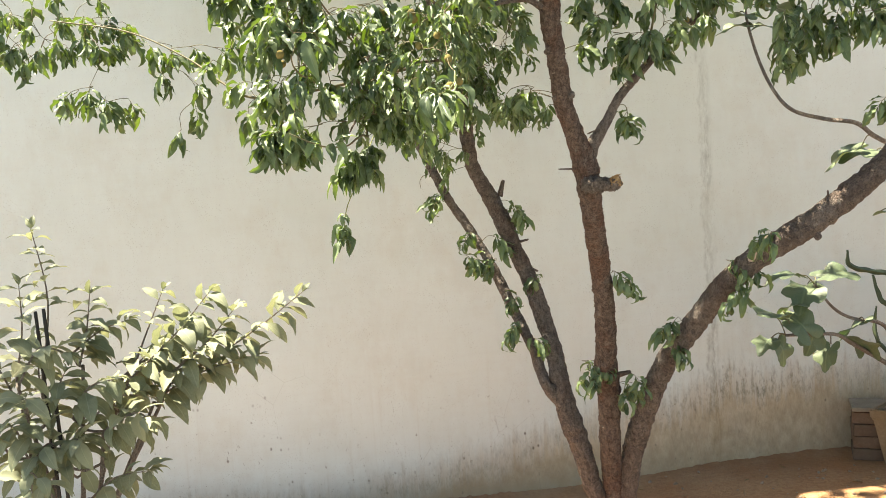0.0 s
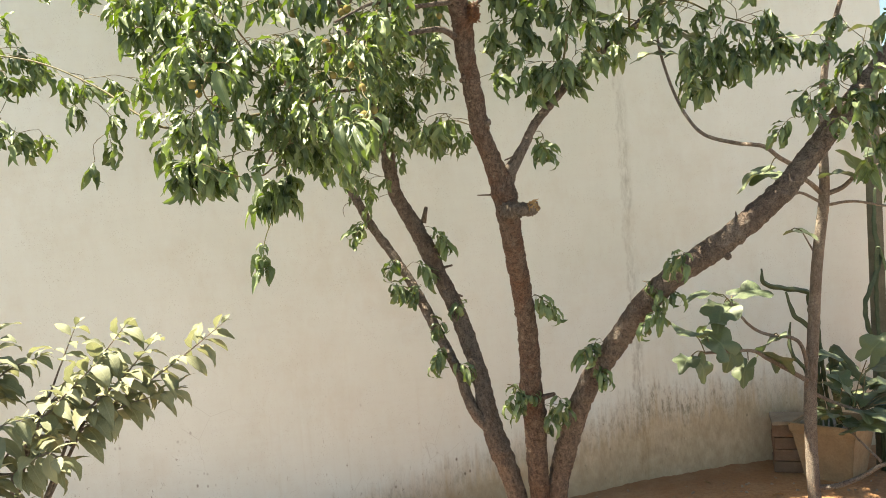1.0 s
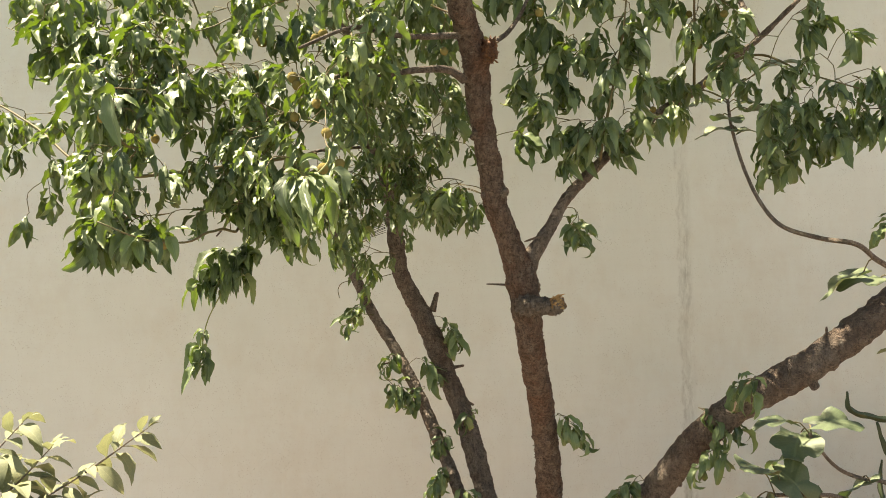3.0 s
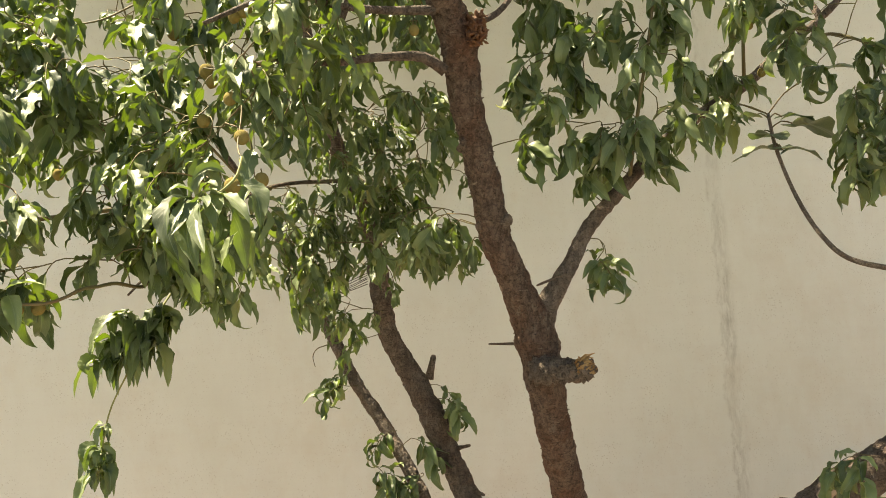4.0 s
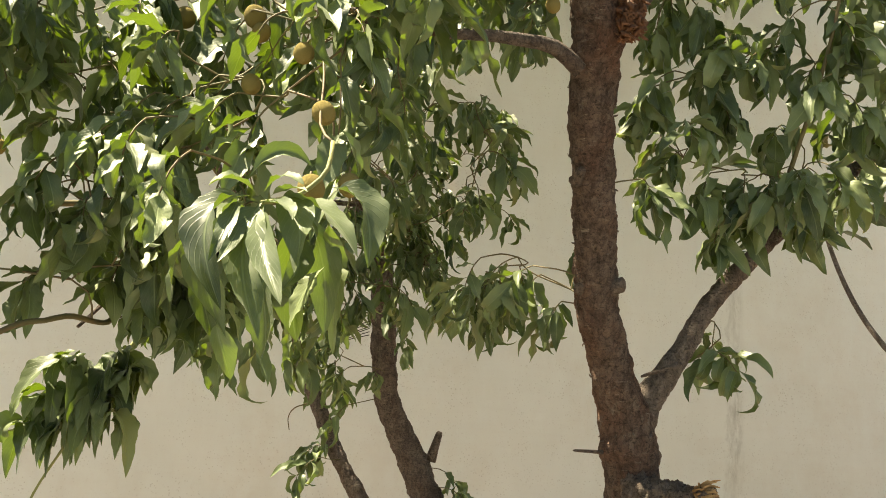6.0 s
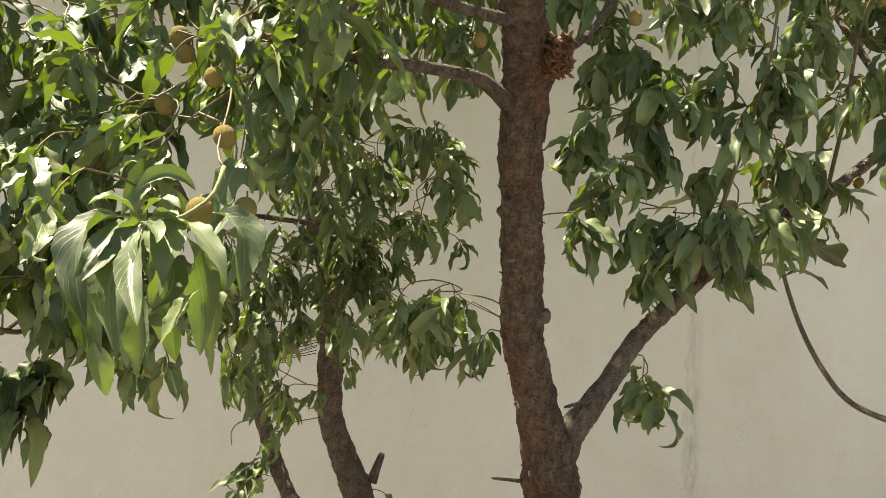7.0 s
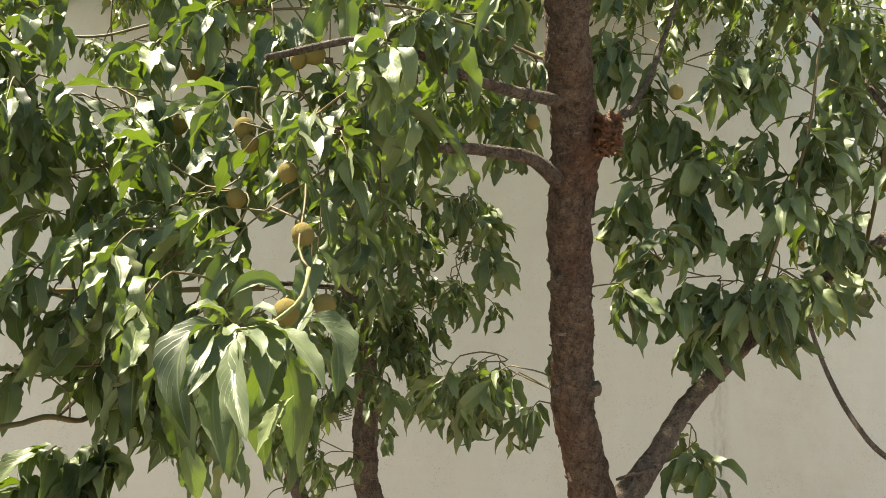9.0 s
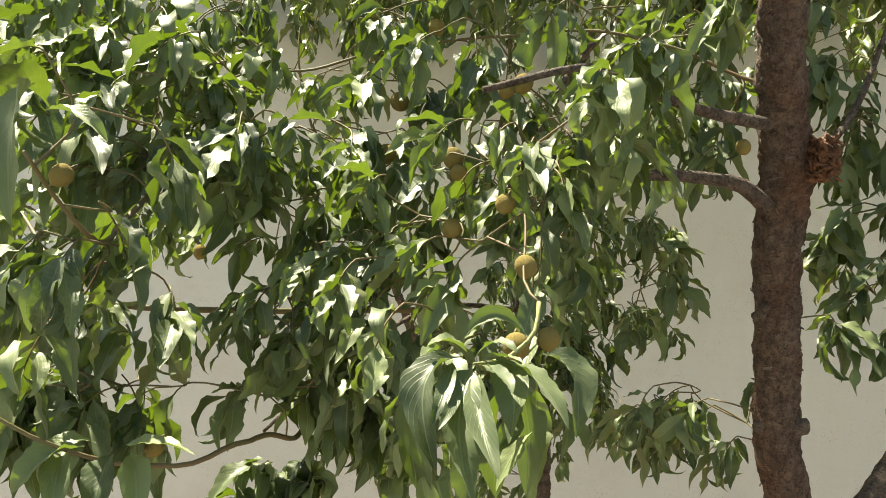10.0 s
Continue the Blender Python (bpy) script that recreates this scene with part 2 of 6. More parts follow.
M_SHRUB = leaf_paint("shrub_leaf_many", (0.125, 0.142, 0.082), (0.270, 0.272, 0.170), (0.29, 0.27, 0.15), (0.27, 0.28, 0.13), False, 0.62, 0.26, 0.94, 0.30)
M_FIG = leaf_paint("fig_leaf", (0.058, 0.080, 0.038), (0.125, 0.150, 0.074), (0.17, 0.19, 0.08), (0.13, 0.20, 0.035), True, 0.55, 0.12)
M_FRUIT = mottled("young_peach_skin", (0.195, 0.165, 0.055), (0.30, 0.225, 0.085), 26, 0.95, 0.08, 0.5, 0.002, 0.35)
M_WOUND = mottled("torn_wood", (0.36, 0.20, 0.085), (0.52, 0.36, 0.19), 40, 0.85, 0.2, 0.9, 0.006)
M_BARE = mottled("peeled_wood", (0.33, 0.245, 0.19), (0.46, 0.37, 0.30), 45, 0.8, 0.25, 0.5, 0.004)
M_GUM = mottled("rusty_gum", (0.085, 0.034, 0.018), (0.30, 0.125, 0.050), 75, 0.45, 0.5, 0.8, 0.006)
M_POT = mottled("cement_pot", (0.25, 0.17, 0.10), (0.33, 0.24, 0.15), 7, 0.85, 0.2, 0.35, 0.004)
M_BRICK = mottled("dusty_brick", (0.17, 0.105, 0.07), (0.25, 0.165, 0.115), 13, 0.9, 0.15, 0.6, 0.006, 0.5)
M_SLAB = mottled("stone_slab", (0.25, 0.195, 0.14), (0.33, 0.27, 0.205), 8, 0.85, 0.1, 0.3, 0.004)
M_POST = mottled("cement_post", (0.095, 0.092, 0.066), (0.165, 0.155, 0.115), 9, 0.85, 0.2, 0.4, 0.004)
M_CACTUS = mottled("cactus_skin", (0.045, 0.066, 0.034), (0.085, 0.105, 0.056), 16, 0.6, 0.4, 0.3, 0.003)
M_STICK = mottled("dark_stick", (0.030, 0.026, 0.022), (0.06, 0.048, 0.04), 30, 0.8)
M_DRY = mottled("dry_leaf_skin", (0.27, 0.16, 0.08), (0.40, 0.27, 0.15), 30, 0.85, 0.2, 0.4, 0.003)
M_STONE = mottled("pebble_skin", (0.25, 0.17, 0.115), (0.38, 0.29, 0.21), 20, 0.9, 0.2, 0.5, 0.004)
M_REDBRICK = mottled("red_brick", (0.36, 0.15, 0.085), (0.47, 0.25, 0.15), 9, 0.9, 0.15, 0.5, 0.005, 0.4)


# ---- mesh helpers ----
def mesh_of(name, verts, faces, mat, smooth=True, uv=None):
    me = bpy.data.meshes.new(name)
    me.from_pydata([tuple(v) for v in verts], [], faces)
    me.materials.append(mat)
    if smooth:
        me.polygons.foreach_set("use_smooth", [True] * len(me.polygons))
    if uv is not None:
        lay = me.uv_layers.new(name="UVMap")
        idx = np.empty(len(me.loops), dtype=np.int32)
        me.loops.foreach_get("vertex_index", idx)
        lay.data.foreach_set("uv", np.asarray(uv, dtype=np.float32)[idx].ravel())
    me.update()
    return me


def thing(name, at, label, category, group="", kind=""):
    ob = new(name)
    ob.location = at
    ob.empty_display_size = 0.1
    return tagged(ob, label, category, group, kind)


def part(name, me, parent, label="", m=None, kind=""):
    """One mesh object under a thing; the mesh or the pose m is given in the world."""
    ob = new(name, me)
    ob.parent = parent
    base = Matrix.Translation(parent.location) if parent.type == "EMPTY" else parent.matrix_basis
    ob.matrix_parent_inverse = base.inverted()
    if m is not None:
        ob.matrix_basis = m
    return tagged(ob, label, kind=kind)


def smooth_line(pts, radii, step):
    """Catmull-Rom through the points, with the radii along."""
    p = [Vector(q) for q in pts]
    p = [p[0] * 2 - p[1]] + p + [p[-1] * 2 - p[-2]]
    r = [radii[0]] + list(radii) + [radii[-1]]
    out, rad = [], []
    for i in range(1, len(p) - 2):
        n = max(2, int((p[i + 1] - p[i]).length / step))
        for k in range(n):
            t = k / n
            a = p[i] * 2
            b = p[i + 1] - p[i - 1]
            c = p[i - 1] * 2 - p[i] * 5 + p[i + 1] * 4 - p[i + 2]
            d = p[i] * 3 - p[i - 1] - p[i + 1] * 3 + p[i + 2]
            out.append((a + b * t + c * t * t + d * t * t * t) * 0.5)
            rad.append(r[i] * (1 - t) + r[i + 1] * t)
    out.append(p[-2])
    rad.append(r[-1])
    return out, rad


def tube_data(line, rad, sides=8, lump=0.0, seed=0, freq=18.0, cap=True, fine=0.0):
    verts, faces = [], []
    side = None
    for i, q in enumerate(line):
        d = (line[min(i + 1, len(line) - 1)] - line[max(i - 1, 0)]).normalized()
        if side is None:
            side = d.orthogonal().normalized()
        side = (side - d * side.dot(d)).normalized()
        up = d.cross(side)
        for k in range(sides):
            a = 2 * math.pi * k / sides
            w = side * math.cos(a) + up * math.sin(a)
            r = rad[i]
            if lump:
                s = q + w * r
                r *= 1 + lump * (noise.noise(s * freq + Vector((seed * 7.1, 0, 0))) + 0.5 * noise.noise(s * freq * 2.7 + Vector((0, seed * 3.3, 0))))
                if fine:
                    r += fine * (noise.noise(Vector((s.x, s.y, s.z * 1.6)) * 95) + 0.6 * noise.noise(Vector((s.x, s.y, s.z * 1.5)) * 210))
            verts.append(q + w * r)
    n = len(line)
    for i in range(n - 1):
        for k in range(sides):
            k2 = (k + 1) % sides
            faces.append((i * sides + k, i * sides + k2, (i + 1) * sides + k2, (i + 1) * sides + k))
    if cap:
        faces.append(tuple(range(sides))[::-1])
        faces.append(tuple((n - 1) * sides + k for k in range(sides)))
    return verts, faces


def tube(name, pts, radii, mat, sides=10, step=0.03, lump=0.0, seed=0, freq=18.0):
    line, rad = smooth_line(pts, radii, step)
    return mesh_of(name, *tube_data(line, rad, sides, lump, seed, freq), mat)


def joined(name, pieces, mat):
    """Many (verts, faces) as one mesh."""
    vs, fs = [], []
    for v, f in pieces:
        o = len(vs)
        vs.extend(v)
        fs.extend(tuple(i + o for i in q) for q in f)
    return mesh_of(name, vs, fs, mat)


def box_data(sx, sy, sz, bevel, m):
    bm = bmesh.new()
    bmesh.ops.create_cube(bm, size=1.0, matrix=Matrix.Diagonal((sx, sy, sz, 1)))
    if bevel:
        bmesh.ops.bevel(bm, geom=list(bm.edges), offset=bevel, segments=2, profile=0.6, affect="EDGES")
    bm.transform(m)
    v = [x.co.copy() for x in bm.verts]
    bm.verts.index_update()
    f = [tuple(x.index for x in q.verts) for q in bm.faces]
    bm.free()
    return v, f


def leaf_data(seed, width, droop, fold, wave, tip=1.25, petiole=0.07, segs=11, twist=0.0, bend=0.0, curl=0.0, rough_edge=0.0):
    """A leaf one metre long along x, its upper side to z: drooping, folded along the midrib, wavy at the margin."""
    rng = random.Random(seed)
    ph, ph2 = rng.uniform(0, 6.3), rng.uniform(0, 6.3)
    x = z = 0.0
    verts, uv, faces = [], [], []
    a0 = 0.22
    for i in range(segs + 1):
        u = i / segs
        ang = a0 - droop * u ** 1.25 + curl * max(0.0, u - 0.72) * 5 + 0.16 * math.sin(u * 11 + ph2) * rough_edge
        if i:
            x += math.cos(ang) / segs
            z += math.sin(ang) / segs
        b = max(0.0, (u - petiole) / (1 - petiole))
        w = width * 0.5 * (math.sin(math.pi * b ** 0.85) ** 0.85 if 0 < b < 1 else 0.0) * (1.0 - 0.35 * b ** tip)
        w *= 1 + 0.07 * rough_edge * math.sin(u * 23 + ph)
        w = max(w, 0.008 if u < 0.9 else 0.002)
        nx, nz = -math.sin(ang), math.cos(ang)
        tw = twist * u
        for j, s in enumerate((-1.0, -0.5, 0.0, 0.5, 1.0)):
            lift = abs(s) * w * fold
            lift += wave * abs(s) * w * math.sin(u * 19 + ph + (ph2 if s > 0 else 0)) * (1 if abs(s) > 0.6 else 0.4)
            yy = s * w * (1 - 0.25 * fold)
            yy, lift = yy * math.cos(tw) - lift * math.sin(tw), yy * math.sin(tw) + lift * math.cos(tw)
            verts.append((x + nx * lift, yy + bend * u * u, z + nz * lift))
            uv.append((u, 0.5 + 0.5 * s))
    for i in range(segs):
        for j in range(4):
            k = i * 5 + j
            faces.append((k, k + 5, k + 6, k + 1))
    return np.array(verts), faces, uv


def leaf_set(count, seed, width, droops, folds, waves, segs=11, tip=1.25, crisp=0.0):
    rng = random.Random(seed)
    return [leaf_data(seed * 50 + i, width * rng.uniform(0.88, 1.15), rng.uniform(*droops), rng.uniform(*folds), rng.uniform(*waves), tip=tip,
                      segs=segs, twist=rng.uniform(-0.45, 0.45), bend=rng.uniform(-0.10, 0.10), curl=rng.uniform(-0.55, 0.4) * crisp, rough_edge=crisp) for i in range(count)]


def crown_mesh(name, leaves, kinds, mat):
    """Many leaves (pose, kind) as one mesh."""
    vs, fs, uvs, o = [], [], [], 0
    for m, k in leaves:
        v, f, uv = kinds[k]
        a = np.array(m)
        vs.append(v @ a[:3, :3].T + a[:3, 3])
        fs.append(np.array(f) + o)
        uvs.append(np.array(uv))
        o += len(v)
    vs, fs, uvs = np.concatenate(vs), np.concatenate(fs), np.concatenate(uvs)
    me = bpy.data.meshes.new(name)
    me.vertices.add(len(vs))
    me.vertices.foreach_set("co", vs.astype(np.float32).ravel())
    me.loops.add(fs.size)
    me.loops.foreach_set("vertex_index", fs.astype(np.int32).ravel())
    me.polygons.add(len(fs))
    me.polygons.foreach_set("loop_start", np.arange(0, fs.size, 4, dtype=np.int32))
    me.update(calc_edges=True)
    me.polygons.foreach_set("use_smooth", np.ones(len(fs), dtype=bool))
    lay = me.uv_layers.new(name="UVMap")
    lay.data.foreach_set("uv", uvs[fs.ravel()].astype(np.float32).ravel())
    me.materials.append(mat)
    me.validate()
    return me


def leaf_pose(at, along, normal, size):
    x = Vector(along).normalized()
    z = Vector(normal)
    z = z - x * z.dot(x)
    if z.length < 1e-3:
        z = x.orthogonal()
    z.normalize()
    y = z.cross(x)
    m = Matrix((x, y, z)).transposed().to_4x4() @ Matrix.Diagonal((size, size, size, 1))
    m.translation = at
    return m


def bent_leaf(base, bow, tip, width, seed, face=(0, -0.5, 1), segs=26):
    """One leaf that leaves its base towards bow and hangs to tip, creased along the midrib and wavy at the margin."""
    rng = random.Random(seed)
    p0, p1, p2, face = Vector(base), Vector(bow), Vector(tip), Vector(face)
    ph, ph2, roll, fold = rng.uniform(0, 6.3), rng.uniform(0, 6.3), rng.uniform(-0.6, 0.6), rng.uniform(-0.15, 0.5)
    verts, uv, faces = [], [], []
    for i in range(segs + 1):
        u = i / segs
        q = p0 * (1 - u) ** 2 + p1 * 2 * u * (1 - u) + p2 * u * u
        d = ((p1 - p0) * (1 - u) + (p2 - p1) * u).normalized()
        side = d.cross(face)
        side = side.normalized() if side.length > 1e-3 else d.orthogonal().normalized()
        up = side.cross(d)
        turn = roll * (0.35 + 0.65 * u) + 0.25 * math.sin(u * 5 + ph)
        side, up = side * math.cos(turn) + up * math.sin(turn), up * math.cos(turn) - side * math.sin(turn)
        b = max(0.0, (u - 0.07) / 0.93)
        w = max(width * 0.54 * (math.sin(math.pi * b ** 0.88) ** 0.78 if 0 < b < 1 else 0.0) * (1 - 0.2 * b), width * (0.03 if u < 0.9 else 0.006))
        for s in (-1.0, -0.66, -0.33, 0.0, 0.33, 0.66, 1.0):
            lift = w * (0.30 * abs(s) + fold * abs(s) + 0.12 * s * s * math.sin(u * 17 + ph + (ph2 if s > 0 else 0)) + 0.07 * abs(s) * math.sin(6.28 * (7 * u - 1.2 * abs(s)) + ph))
            verts.append(q + side * (s * w * 0.93) + up * lift)
            uv.append((u, 0.5 + 0.5 * s))
    for i in range(segs):
        for j in range(6):
            k = i * 7 + j
            faces.append((k, k + 7, k + 8, k + 1))
    return verts, faces, uv


def rosette(rng, at, count, length, lean=(0, 0, 0), wide=0.45, ratio=0.36):
    """A hanging rosette: leaves that bow out from one shoot's end and hang down, as bent leaves."""
    made, az = [], rng.uniform(0, 6.28)
    for k in range(count):
        az += 2.4 + rng.uniform(-0.4, 0.4)
        n = length * rng.uniform(0.6, 1.1)
        out = Vector((math.cos(az), math.sin(az), 0)) + Vector(lean)
        foot = Vector(at) + Vector((0, 0, 0.05 * length * (k % 5)))
        bow = foot + out * n * wide * rng.uniform(0.6, 1.1) + Vector((0, 0, n * rng.uniform(-0.05, 0.28)))
        tip = foot + out * n * wide * rng.uniform(0.5, 1.3) + Vector((0, 0, -n * rng.uniform(0.35, 0.95)))
        made.append(bent_leaf(foot, bow, tip, n * ratio * rng.uniform(0.85, 1.15), rng.randrange(9999), (rng.uniform(-0.6, 0.3), rng.uniform(-0.9, 0.1), 1)))
    return made


def spray(rng, at, out, length, count, size, kinds, hang=0.45, spread=0.85, sag=0.14, flat=1.0, level=1.0):
    """A leafy shoot: its twig as points and the poses of its leaves."""
    d = (Vector(out).normalized() + Vector((0, 0, rng.uniform(-0.5, 0.15)))).normalized()
    pts = [Vector(at)]
    for _ in range(6):
        d = (d + Vector((rng.uniform(-0.08, 0.08), rng.uniform(-0.08, 0.08), -sag))).normalized()
        pts.append(pts[-1] + d * (length / 6))
    leaves, az = [], rng.uniform(0, 6.28)
    for i in range(count):
        f = 0.12 + 0.88 * ((i + 0.5) / count) ** 0.75
        k = min(5, int(f * 6))
        q = pts[k].lerp(pts[k + 1], f * 6 - k)
        tan = (pts[k + 1] - pts[k]).normalized()
        az += 2.4 + rng.uniform(-0.35, 0.35)
        s1 = tan.orthogonal().normalized()
        s2 = tan.cross(s1)
        side = s1 * math.cos(az) + s2 * math.sin(az)
        way = tan * (0.25 + 0.55 * f) + side * spread + Vector((0, 0, -hang * rng.uniform(0.4, 1.6)))
        way.z *= level
        nrm = Vector((0, 0, flat)) + side * rng.uniform(-0.5, 0.5) + Vector((rng.uniform(-0.5, 0.5), rng.uniform(-0.6, 0.3), 0))
        leaves.append((leaf_pose(q, way, nrm, size * rng.uniform(0.62, 1.12) * (0.75 + 0.3 * f)), rng.randrange(len(kinds))))
    return pts, leaves


def reach(skeleton, p, rise=0.35):
    """The nearest place of the branches that lies rather below or inside than above."""
    best, where = 1e9, None
    for q in skeleton:
        d = (q - p).length + max(0.0, q.z - p.z) * rise
        if d < best:
            best, where = d, q
    return where


# ---- ground, wall ----
def rise_of_ground(x, y):
    t = min(1.0, max(0.0, (x - 0.8) / 1.6)) * min(1.0, max(0.0, (y - 3.6) / 1.4))
    near = max(0.0, 1 - max(abs(x - 0.8) / 5, abs(y - 3.5) / 5))
    q = Vector((x, y, 0))
    dip = 0.035 * min(1.0, max(0.0, (1.6 - x) / 1.2)) * min(1.0, max(0.0, (y - 4.4) / 0.6))
    return 0.065 * t * t * (3 - 2 * t) - dip + near * (0.035 * noise.noise(q * 1.3) + 0.012 * noise.noise(q * 6) + 0.005 * noise.noise(q * 19))


def spaced(centre, half, fine, far):
    out, x, step = [centre], centre, fine
    while x < far:
        step = fine if x < centre + half else step * 1.35
        x += step
        out.append(x)
    return sorted(set(2 * centre - v for v in out) | set(out))


def build_ground():
    xs, ys = spaced(1.0, 3.2, 0.05, 400), spaced(3.6, 2.4, 0.05, 400)
    verts = [(x, y, rise_of_ground(x, y)) for y in ys for x in xs]
    n = len(xs)
    faces = [(j * n + i, j * n + i + 1, (j + 1) * n + i + 1, (j + 1) * n + i) for j in range(len(ys) - 1) for i in range(n - 1)]
    tagged(new("ground", mesh_of("ground", verts, faces, M_SOIL)), "bare red-brown soil yard, trodden and uneven", "ground", kind="structure")


build_ground()
WALL = pose(1.665, 5.346, 0, 0, 0, 5)  # foot of the long mildew run; x along the wall
WALL_END, WALL_TOP = 1.89, 4.75


def build_wall():
    bm = bmesh.new()
    bmesh.ops.create_cube(bm, size=1.0)
    bmesh.ops.scale(bm, vec=(12.0 + WALL_END, 0.24, WALL_TOP + 0.5), verts=bm.verts)
    bmesh.ops.translate(bm, vec=((WALL_END - 12.0) / 2, 0.12, (WALL_TOP - 0.5) / 2), verts=bm.verts)
    bmesh.ops.bevel(bm, geom=list(bm.edges), offset=0.012, segments=2, affect="EDGES")
    me = bpy.data.meshes.new("wall_north")
    bm.to_mesh(me)
    bm.free()
    me.materials.append(M_WALL)
    ob = tagged(new("wall_north", me), "tall cream-painted plaster wall, damp and soil-stained at its foot", "wall", kind="structure")
    ob.matrix_world = WALL
    v, f = box_data(12.1 + WALL_END, 0.34, 0.09, 0.012, Matrix.Translation(((WALL_END - 12.0) / 2, 0.12, WALL_TOP + 0.047)))
    cap = tagged(new("trim", mesh_of("trim", v, f, M_SLAB, False)), "grey cement coping along the top of the wall", "coping", kind="structure")
    cap.matrix_world = WALL


build_wall()


def build_bank():
    n, rows, verts, faces = 420, 6, [], []
    for i in range(n):
        x = -3.2 + 5.0 * i / (n - 1)
        h = 0.012 + 0.012 * noise.noise(Vector((x * 2.3, 1.7, 0))) + 0.010 * noise.noise(Vector((x * 9.0, 4.1, 0))) + 0.008 * noise.noise(Vector((x * 31.0, 0, 2.0)))
        d = 0.16 + 0.08 * noise.noise(Vector((x * 1.9, 0, 7.3))) + 0.03 * noise.noise(Vector((x * 12.0, 3.0, 7.3)))
        for k in range(rows):
            f = k / (rows - 1)
            q = pose(1.665, 5.346, 0, 0, 0, 5) @ Vector((x, 0.01 - (d + 0.01) * f, 0))
            z = h * (1 - f) ** 1.8 + 0.006 * noise.noise(Vector((x * 40, f * 6, 1.0))) * (1 - f) - (0.012 if k == rows - 1 else 0.0)
            verts.append((q.x, q.y, rise_of_ground(q.x, q.y) + z))
    for i in range(n - 1):
        for k in range(rows - 1):
            a = i * rows + k
            faces.append((a, a + 1, a + rows + 1, a + rows))
    tagged(new("soil_bank", mesh_of("soil_bank", verts, faces, M_SOIL)), "loose dark soil banked along the wall's foot", "soil", kind="structure")


build_bank()

# ---- peach tree ----
PEACH_KINDS = leaf_set(16, 3, 0.40, (0.25, 1.25), (0.10, 0.95), (0.12, 0.34), 12, crisp=1.0) + leaf_set(8, 4, 0.36, (1.3, 2.5), (0.25, 0.9), (0.15, 0.34), 12, crisp=1.0)
peach = thing("peach_tree", (0.71, 3.93, 0.0), "three-stemmed peach tree with drooping leaves and unripe fruit beside the wall", "tree")

MAIN = [(0.715, 3.96, -0.06), (0.715, 3.90, 0.30), (0.71, 3.84, 0.507), (0.694, 3.78, 0.661), (0.684, 3.69, 0.947), (0.670, 3.64, 1.111), (0.656, 3.53, 1.328),
        (0.627, 3.42, 1.533), (0.585, 3.27, 1.72), (0.562, 3.20, 1.845), (0.548, 3.172, 1.945), (0.537, 3.163, 1.995), (0.501, 3.13, 2.091), (0.462, 3.08, 2.195),
        (0.452, 3.05, 2.268), (0.438, 3.01, 2.335), (0.424, 2.975, 2.40), (0.414, 2.945, 2.455), (0.410, 2.925, 2.495), (0.405, 2.885, 2.548), (0.386, 2.84, 2.611),
        (0.362, 2.78, 2.67), (0.34, 2.70, 2.78), (0.33, 2.62, 2.95), (0.30, 2.55, 3.15)]
MAIN_R = [0.068, 0.053, 0.0475, 0.0455, 0.0495, 0.048, 0.0415, 0.0405, 0.0395, 0.0425, 0.048, 0.044, 0.0352, 0.034, 0.0345, 0.0325, 0.033, 0.034, 0.0365, 0.0365, 0.0335,
          0.0325, 0.031, 0.026, 0.018]
FORK = [(0.55, 3.18, 1.96), (0.58, 3.17, 2.04), (0.635, 3.165, 2.125), (0.69, 3.165, 2.215), (0.79, 3.20, 2.315), (0.89, 3.24, 2.41), (1.0, 3.29, 2.49),
        (1.13, 3.34, 2.57), (1.25, 3.37, 2.67), (1.37, 3.40, 2.76), (1.52, 3.42, 2.90)]
FORK_R = [0.034, 0.025, 0.0185, 0.017, 0.0155, 0.015, 0.0142, 0.013, 0.012, 0.010, 0.007]
LEFT = [(0.70, 3.93, -0.05), (0.65, 3.87, 0.36), (0.609, 3.85, 0.509), (0.573, 3.83, 0.653), (0.525, 3.80, 0.80), (0.49, 3.81, 0.95), (0.477, 3.83, 1.058),
        (0.455, 3.87, 1.184), (0.423, 3.90, 1.314), (0.385, 3.93, 1.447), (0.316, 3.96, 1.62), (0.284, 3.965, 1.71), (0.215, 3.97, 1.864), (0.150, 3.96, 1.99),
        (0.131, 3.95, 2.082), (0.117, 3.93, 2.252), (0.084, 3.90, 2.42), (0.03, 3.85, 2.56), (-0.02, 3.75, 2.80), (-0.06, 3.68, 3.05)]
LEFT_R = [0.060, 0.046, 0.0425, 0.046, 0.050, 0.045, 0.041, 0.0385, 0.039, 0.038, 0.036, 0.042, 0.037, 0.0315, 0.032, 0.0315, 0.030, 0.025, 0.018, 0.011]
THIN = [(0.50, 3.79, 0.88), (0.42, 3.80, 0.985), (0.374, 3.85, 1.139), (0.314, 3.92, 1.285), (0.245, 3.97, 1.45), (0.175, 4.00, 1.60), (0.098, 4.035, 1.735),
        (0.015, 4.05, 1.869), (-0.061, 4.07, 2.031), (-0.126, 4.09, 2.165), (-0.20, 4.08, 2.32), (-0.30, 3.98, 2.52), (-0.42, 3.85, 2.72)]
THIN_R = [0.030, 0.026, 0.0235, 0.0245, 0.0245, 0.0215, 0.0215, 0.021, 0.0205, 0.0195, 0.016, 0.011, 0.007]
